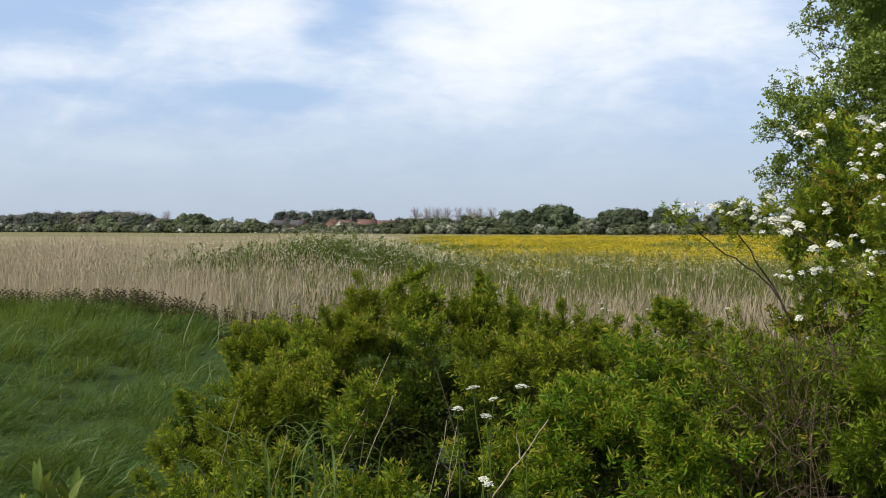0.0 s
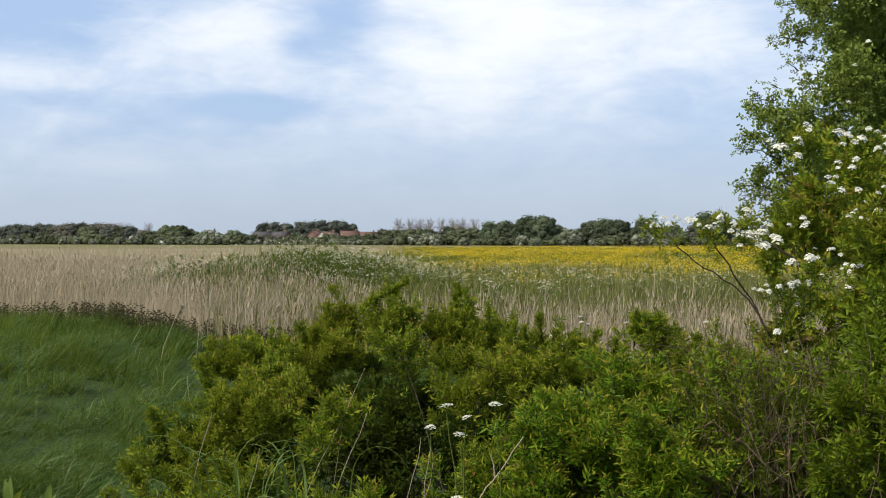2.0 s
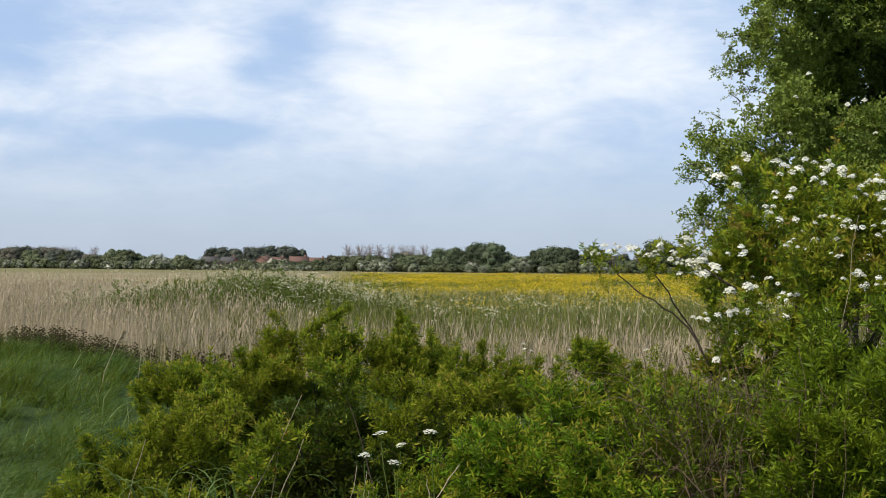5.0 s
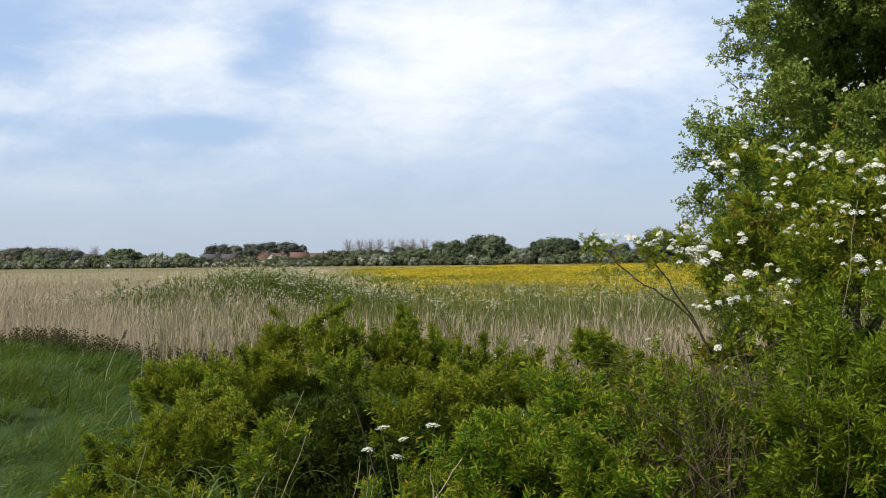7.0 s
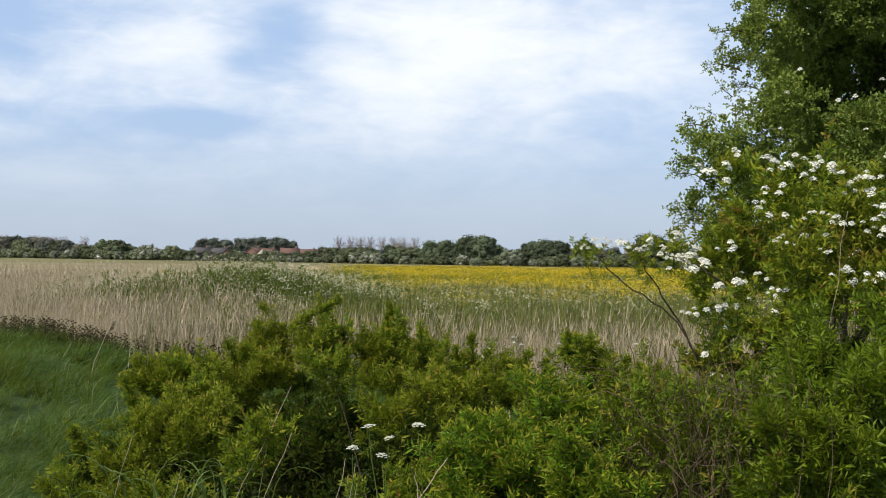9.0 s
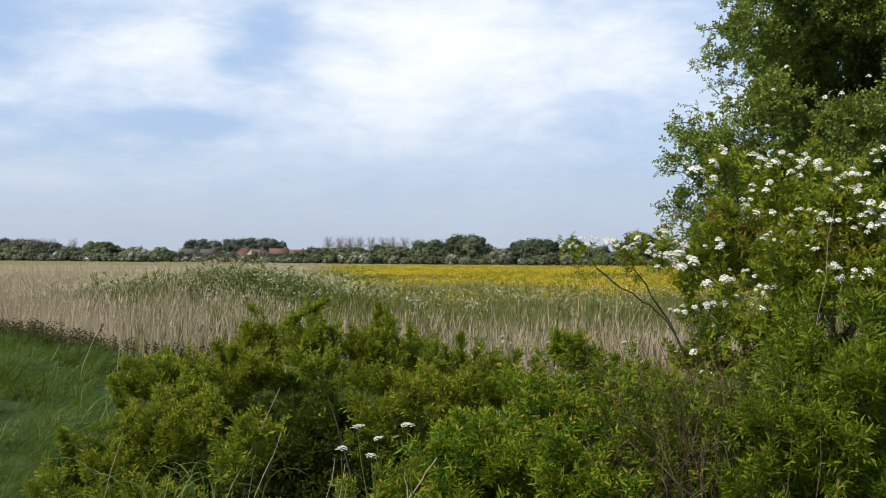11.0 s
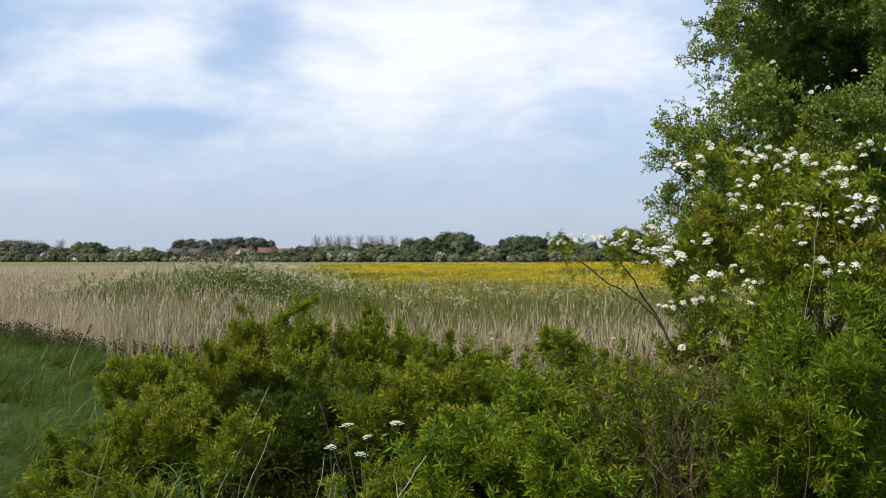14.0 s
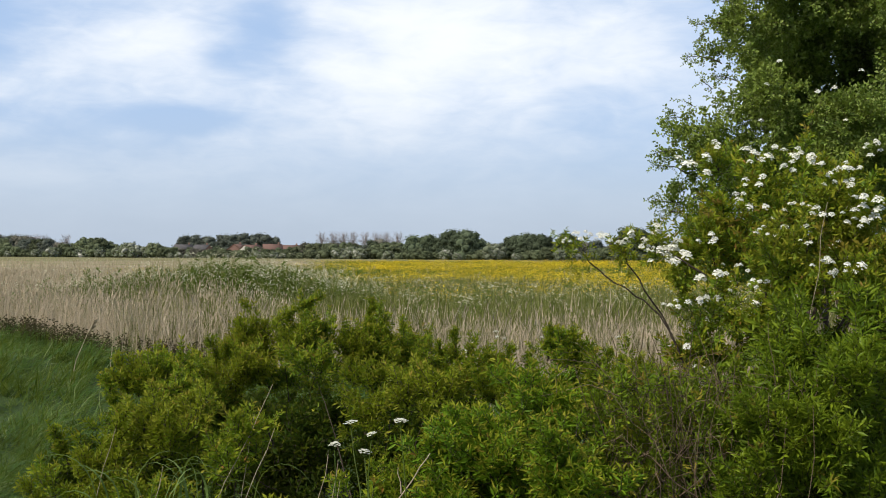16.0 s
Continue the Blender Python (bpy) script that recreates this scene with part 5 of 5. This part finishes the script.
def cow_parsley(at, height, heads, seed, size=0.055):
    """A cow parsley: a ridged stem, divided leaves low down, white umbels on side stalks."""
    r = np.random.default_rng(seed)
    z0 = float(ground_height(*at))
    ob = thing("cow_parsley", (at[0], at[1], z0), "cow parsley with flat white umbels among the shrubs", "wildflower", "cow parsley on the bank")
    fork = np.array([r.normal(0, 0.02), r.normal(0, 0.02), height * 0.72])
    v, t, i = limb_piece(bend((0, 0, -0.03), fork, 0, 5, 0.012, seed), np.linspace(0.005, 0.003, 5), 6)
    part("stem", mesh_of("stem", v, t, [HERB]), ob)
    for k in range(heads):
        a = k * 2.4 + seed
        tip = np.array([0.05 * math.cos(a) * k, 0.05 * math.sin(a) * k, height * (1.0 if k == 0 else r.uniform(0.94, 1.0))])
        v, t, i = limb_piece(bend(fork, tip - (0, 0, 0.4 * size), 0.0, 4, 0.006, seed + k), np.linspace(0.0025, 0.0015, 4), 5)
        part("stalk", mesh_of("stalk", v, t, [HERB]), ob)
        u = part("umbel", umbels[(k + seed) % 4], ob, "flat white flower head")
        u.matrix_local = Matrix.Translation(tip) @ Euler((r.normal(0.16, 0.10), r.normal(-0.1, 0.2), 0)).to_matrix().to_4x4() @ Matrix.Rotation(r.uniform(0, 6), 4, "Z") @ Matrix.Scale(size * r.uniform(0.65, 1.1), 4)
    for k in range(4):
        out = []
        d = np.array([math.cos(k * 1.7 + seed), math.sin(k * 1.7 + seed), 0.6])
        root = np.array([0, 0, height * (0.25 + 0.12 * k)])
        for j in range(9):
            p = root + d * 0.02 * (j + 2)
            for sgn in (-1, 1):
                side = unit(np.cross(d, (0, 0, 1)) * sgn + d * 0.6)
                out.append(stamp(small_leaf_piece(0.06 * (1.1 - j / 10), 0.022), p[None], frames(side[None], np.array([1.57])), [1.0]))
        v, t, i = join(out)
        part("leaf", mesh_of("leaf", v, t, [HERB], i), ob, "finely divided green leaf")
    return ob


for k, (x, y, h, heads, size) in enumerate(((0.098, 3.8, 1.134, 1, 0.044), (0.161, 3.8, 1.098, 2, 0.048), (0.252, 3.8, 1.138, 1, 0.042), (0.047, 3.8, 1.067, 1, 0.046), (0.13, 3.8, 0.84, 2, 0.036), (1.94, 7.0, 1.12, 2, 0.05), (1.69, 7.05, 1.14, 1, 0.05),
                                          (0.40, 8.2, 1.02, 2, 0.045), (0.62, 8.4, 0.98, 3, 0.045), (0.95, 8.3, 1.00, 2, 0.045), (1.15, 8.6, 1.05, 3, 0.045), (1.45, 8.4, 1.02, 2, 0.045), (0.2, 8.5, 0.95, 2, 0.05))):
    cow_parsley((x, y), h, heads, 30 + k, size)


def sedge(at, blades, length, seed, label):
    """A tuft of long arching blades."""
    r = np.random.default_rng(seed)
    ob = thing("grass_tuft", (at[0], at[1], float(ground_height(*at))), label, "grass", "grass tufts in the shrubs")
    for k in range(blades):
        l = length * r.uniform(0.7, 1.1)
        s = np.concatenate([np.linspace(0, 0.7, 5)[:-1], np.linspace(0.7, 1, 11)])
        turned = r.uniform(0.0, 0.14) + r.uniform(2.0, 2.9) * smooth(0.72, 1.0, s)       # upright, then bowed sharply over
        gap = np.diff(s, prepend=0.0) * l
        x, z = np.cumsum(np.sin(turned) * gap), np.cumsum(np.cos(turned) * gap)
        h = 0.0062 * np.interp(s, (0, 0.3, 0.75, 1), (0.7, 1, 0.8, 0.05))
        v = np.concatenate([np.stack([x, -h, z + 0.4 * h], 1), np.stack([x, 0 * h, z], 1), np.stack([x, h, z + 0.4 * h], 1)])
        t = [q for j in range(14) for e in (0, 15) for q in ((e + j, e + j + 15, e + j + 16), (e + j, e + j + 16, e + j + 1))]
        turn = headed(np.array([[r.normal(0, 0.08), r.normal(0, 0.08), 1.0]]), r.choice((0.0, math.pi), 1) + r.normal(0, 0.6, 1))[0]
        v = v @ turn.T + np.array([r.normal(0, 0.06), r.normal(0, 0.05), -0.02])
        part("blade", mesh_of("blade", v, t, [TUFT]), ob)
    return ob


sedge((-0.46, 4.0), 26, 1.20, 11, "tuft of long pale green grass blades in the shrubs")
sedge((-0.60, 4.1), 14, 1.14, 12, "tuft of long pale green grass blades in the shrubs")
sedge((-0.33, 4.05), 8, 1.16, 13, "small tuft of arching grass blades in the shrubs")


def dry_stalk(points, radius, seed, label, name="dead_stem", side=()):
    """A dry stem, at times with a side twig."""
    pts = np.array(points, float)
    foot = pts[0].copy()
    ob = thing(name, foot, label, "stem", "dry stems among the shrubs")
    s = np.linspace(0, len(pts) - 1.001, 4 * len(pts))
    j = s.astype(int)
    line = pts[j] + (pts[j + 1] - pts[j]) * (s - j)[:, None] + np.random.default_rng(seed).normal(0, 0.004, (len(s), 3))
    v, t, i = limb_piece(line - foot, np.linspace(radius, radius * 0.5, len(line)), 5)
    part("stem", mesh_of("stem", v, t, [DRY_STEM]), ob)
    for a, b in side:
        v, t, i = limb_piece(bend(np.subtract(a, foot), np.subtract(b, foot), 0.01, 4, 0.004, seed), np.linspace(radius * 0.7, radius * 0.3, 4), 5)
        part("side_twig", mesh_of("side_twig", v, t, [DRY_STEM]), ob)


dry_stalk([(0.02, 4.25, -0.02), (0.10, 4.2, 0.45), (0.19, 4.15, 0.74), (0.29, 4.15, 0.86), (0.37, 4.15, 0.98)], 0.004, 1, "pale bare dead stem leaning through the shrubs", side=[((0.27, 4.15, 0.84), (0.26, 4.15, 0.93))])
for k, (x0, y0, x1, y1, z1) in enumerate(((-0.62, 4.8, -0.22, 5.0, 1.12), (-0.45, 4.7, -0.20, 4.75, 0.98), (-0.10, 4.5, 0.02, 4.5, 0.92), (-0.75, 4.6, -0.60, 4.6, 0.86), (-0.02, 4.4, 0.06, 4.4, 0.84), (0.02, 4.5, 0.05, 4.5, 0.9),
                                        (-1.0, 5.0, -0.86, 5.0, 0.95), (2.05, 5.3, 2.25, 5.3, 1.9), (-0.35, 5.0, -0.30, 5.0, 1.0))):
    dry_stalk([(x0, y0, float(ground_height(x0, y0)) - 0.02), ((x0 + x1) / 2 - 0.04, y0, z1 * 0.55), (x1, y1, z1)], 0.0025, 10 + k, "thin dry grass stalk rising through the shrubs", "dry_stalk")

# the tangle of dead twigs between the shrubs
r = np.random.default_rng(61)
tangle = thing("bramble_thicket", (1.45, 5.2, float(ground_height(1.45, 5.2))), "tangle of brown dead twigs with a few leaves", "thicket")
root = np.array(tangle.location)
for k in range(110):
    a = np.array([1.50 + r.normal(0, 0.20), 4.95 + r.normal(0, 0.2), 0.0 if k < 70 else r.uniform(0.2, 0.9)])
    if k < 70:
        a[2] = ground_height(a[0], a[1]) - 0.02
        b = a + np.array([r.normal(-0.02, 0.14), r.normal(0, 0.1), r.uniform(0.7, 1.25)])
    else:
        b = a + np.array([r.normal(0, 0.22), r.normal(0, 0.1), r.normal(0.10, 0.12)])
    v, t, i = limb_piece(bend(a, b, 0.05, 6, 0.022, 700 + k) - root, np.linspace(0.0030, 0.0012, 6), 4)
    part("twig", mesh_of("twig", v, t, [TWIG]), tangle)
fine = []
for k in range(620):
    a = np.array([1.40 + r.uniform(-0.25, 0.55), 4.98 + r.normal(0, 0.2), r.uniform(0.1, 1.15)])
    b = a + np.array([r.normal(0, 0.14), r.normal(0, 0.08), r.normal(0.08, 0.13)])
    fine.append(limb_piece(bend(a, b, 0.03, 4, 0.012, 1700 + k) - root, np.linspace(0.0019, 0.0009, 4), 3))
v, t, i = join(fine)
tagged(part("brushwood", mesh_of("brushwood", v, t, [TWIG], i), tangle), kind="stuff")
whole = [join(q) for q in BROAD]
out = [stamp(whole[k % 6], (np.array([1.38 + r.uniform(-0.25, 0.52), 5.08 + r.normal(0, 0.16), r.uniform(0.1, 1.12)]) - root)[None], frames(unit(r.normal(0, 0.5, 3) + np.array([0, 0, 0.7]))[None], r.uniform(0, 6, 1)), [r.uniform(0.75, 1.1)]) for k in range(1800)]
v, t, i = join(out)
tagged(part("foliage", mesh_of("foliage", v, t, [LEAF_DEEP, LEAF_SHRUB, BARK, LEAF_BRONZE], i), tangle), kind="stuff")


def broad_dock(at, seed):
    """A dock with broad upright leaves."""
    r = np.random.default_rng(seed)
    ob = thing("dock", (at[0], at[1], float(ground_height(*at))), "dock plant with broad grey-green leaves in the grass", "plant", "docks in the grass")
    for k in range(6):
        l, wd = r.uniform(0.34, 0.50), r.uniform(0.040, 0.055)
        s = np.linspace(0, 1, 7)
        h = wd * np.array([0.08, 0.10, 0.55, 0.95, 1.0, 0.7, 0.02]) * 0.5
        x, z = 0.45 * l * s ** 2.2, l * (s - 0.22 * s ** 3)
        v = np.concatenate([np.stack([x, -h, z], 1), np.stack([x + 0.25 * h, 0 * h, z - 0.15 * h], 1), np.stack([x, h, z], 1)])
        t = [q for j in range(6) for e in (0, 7) for q in ((e + j, e + j + 7, e + j + 8), (e + j, e + j + 8, e + j + 1))]
        turn = headed(np.array([[r.normal(0, 0.35), r.normal(0, 0.35), 1.0]]), np.array([k * 1.05 + r.normal(0, 0.2)]))[0]
        part("leaf", mesh_of("leaf", v @ turn.T - (0, 0, 0.01), t, [HERB]), ob)


broad_dock((-2.19, 6.5), 3)
broad_dock((-1.98, 6.2), 4)


def lone_reed(at, height, seed):
    """A single plumed reed in the grass before the bed."""
    ob = thing("reed", (at[0], at[1], float(ground_height(*at))), "single dry reed with a tan plume", "reed", "lone reeds")
    v, t, i = limb_piece(bend((0, 0, -0.02), (0.22, 0, height), 0.03, 6, 0.01, seed), np.linspace(0.005, 0.003, 6), 5)
    part("stem", mesh_of("stem", v, t, [REED]), ob)
    r = np.random.default_rng(seed)
    out = [stamp(small_leaf_piece(0.08, 0.02), np.array([[0.22 + 0.07 * q, r.normal(0, 0.01), height + 0.14 * q]]), frames(np.array([[0.6, r.normal(0, 0.5), 0.6 + r.normal(0, 0.3)]]), r.uniform(0, 6, 1)), [1.0]) for q in np.linspace(-0.2, 1, 40)]
    v, t, i = join(out)
    part("plume", mesh_of("plume", v, t, [REED], i), ob, "feathery tan plume")


lone_reed((-3.25, 14.6), 0.62, 1)
lone_reed((-2.2, 15.6), 0.58, 2)
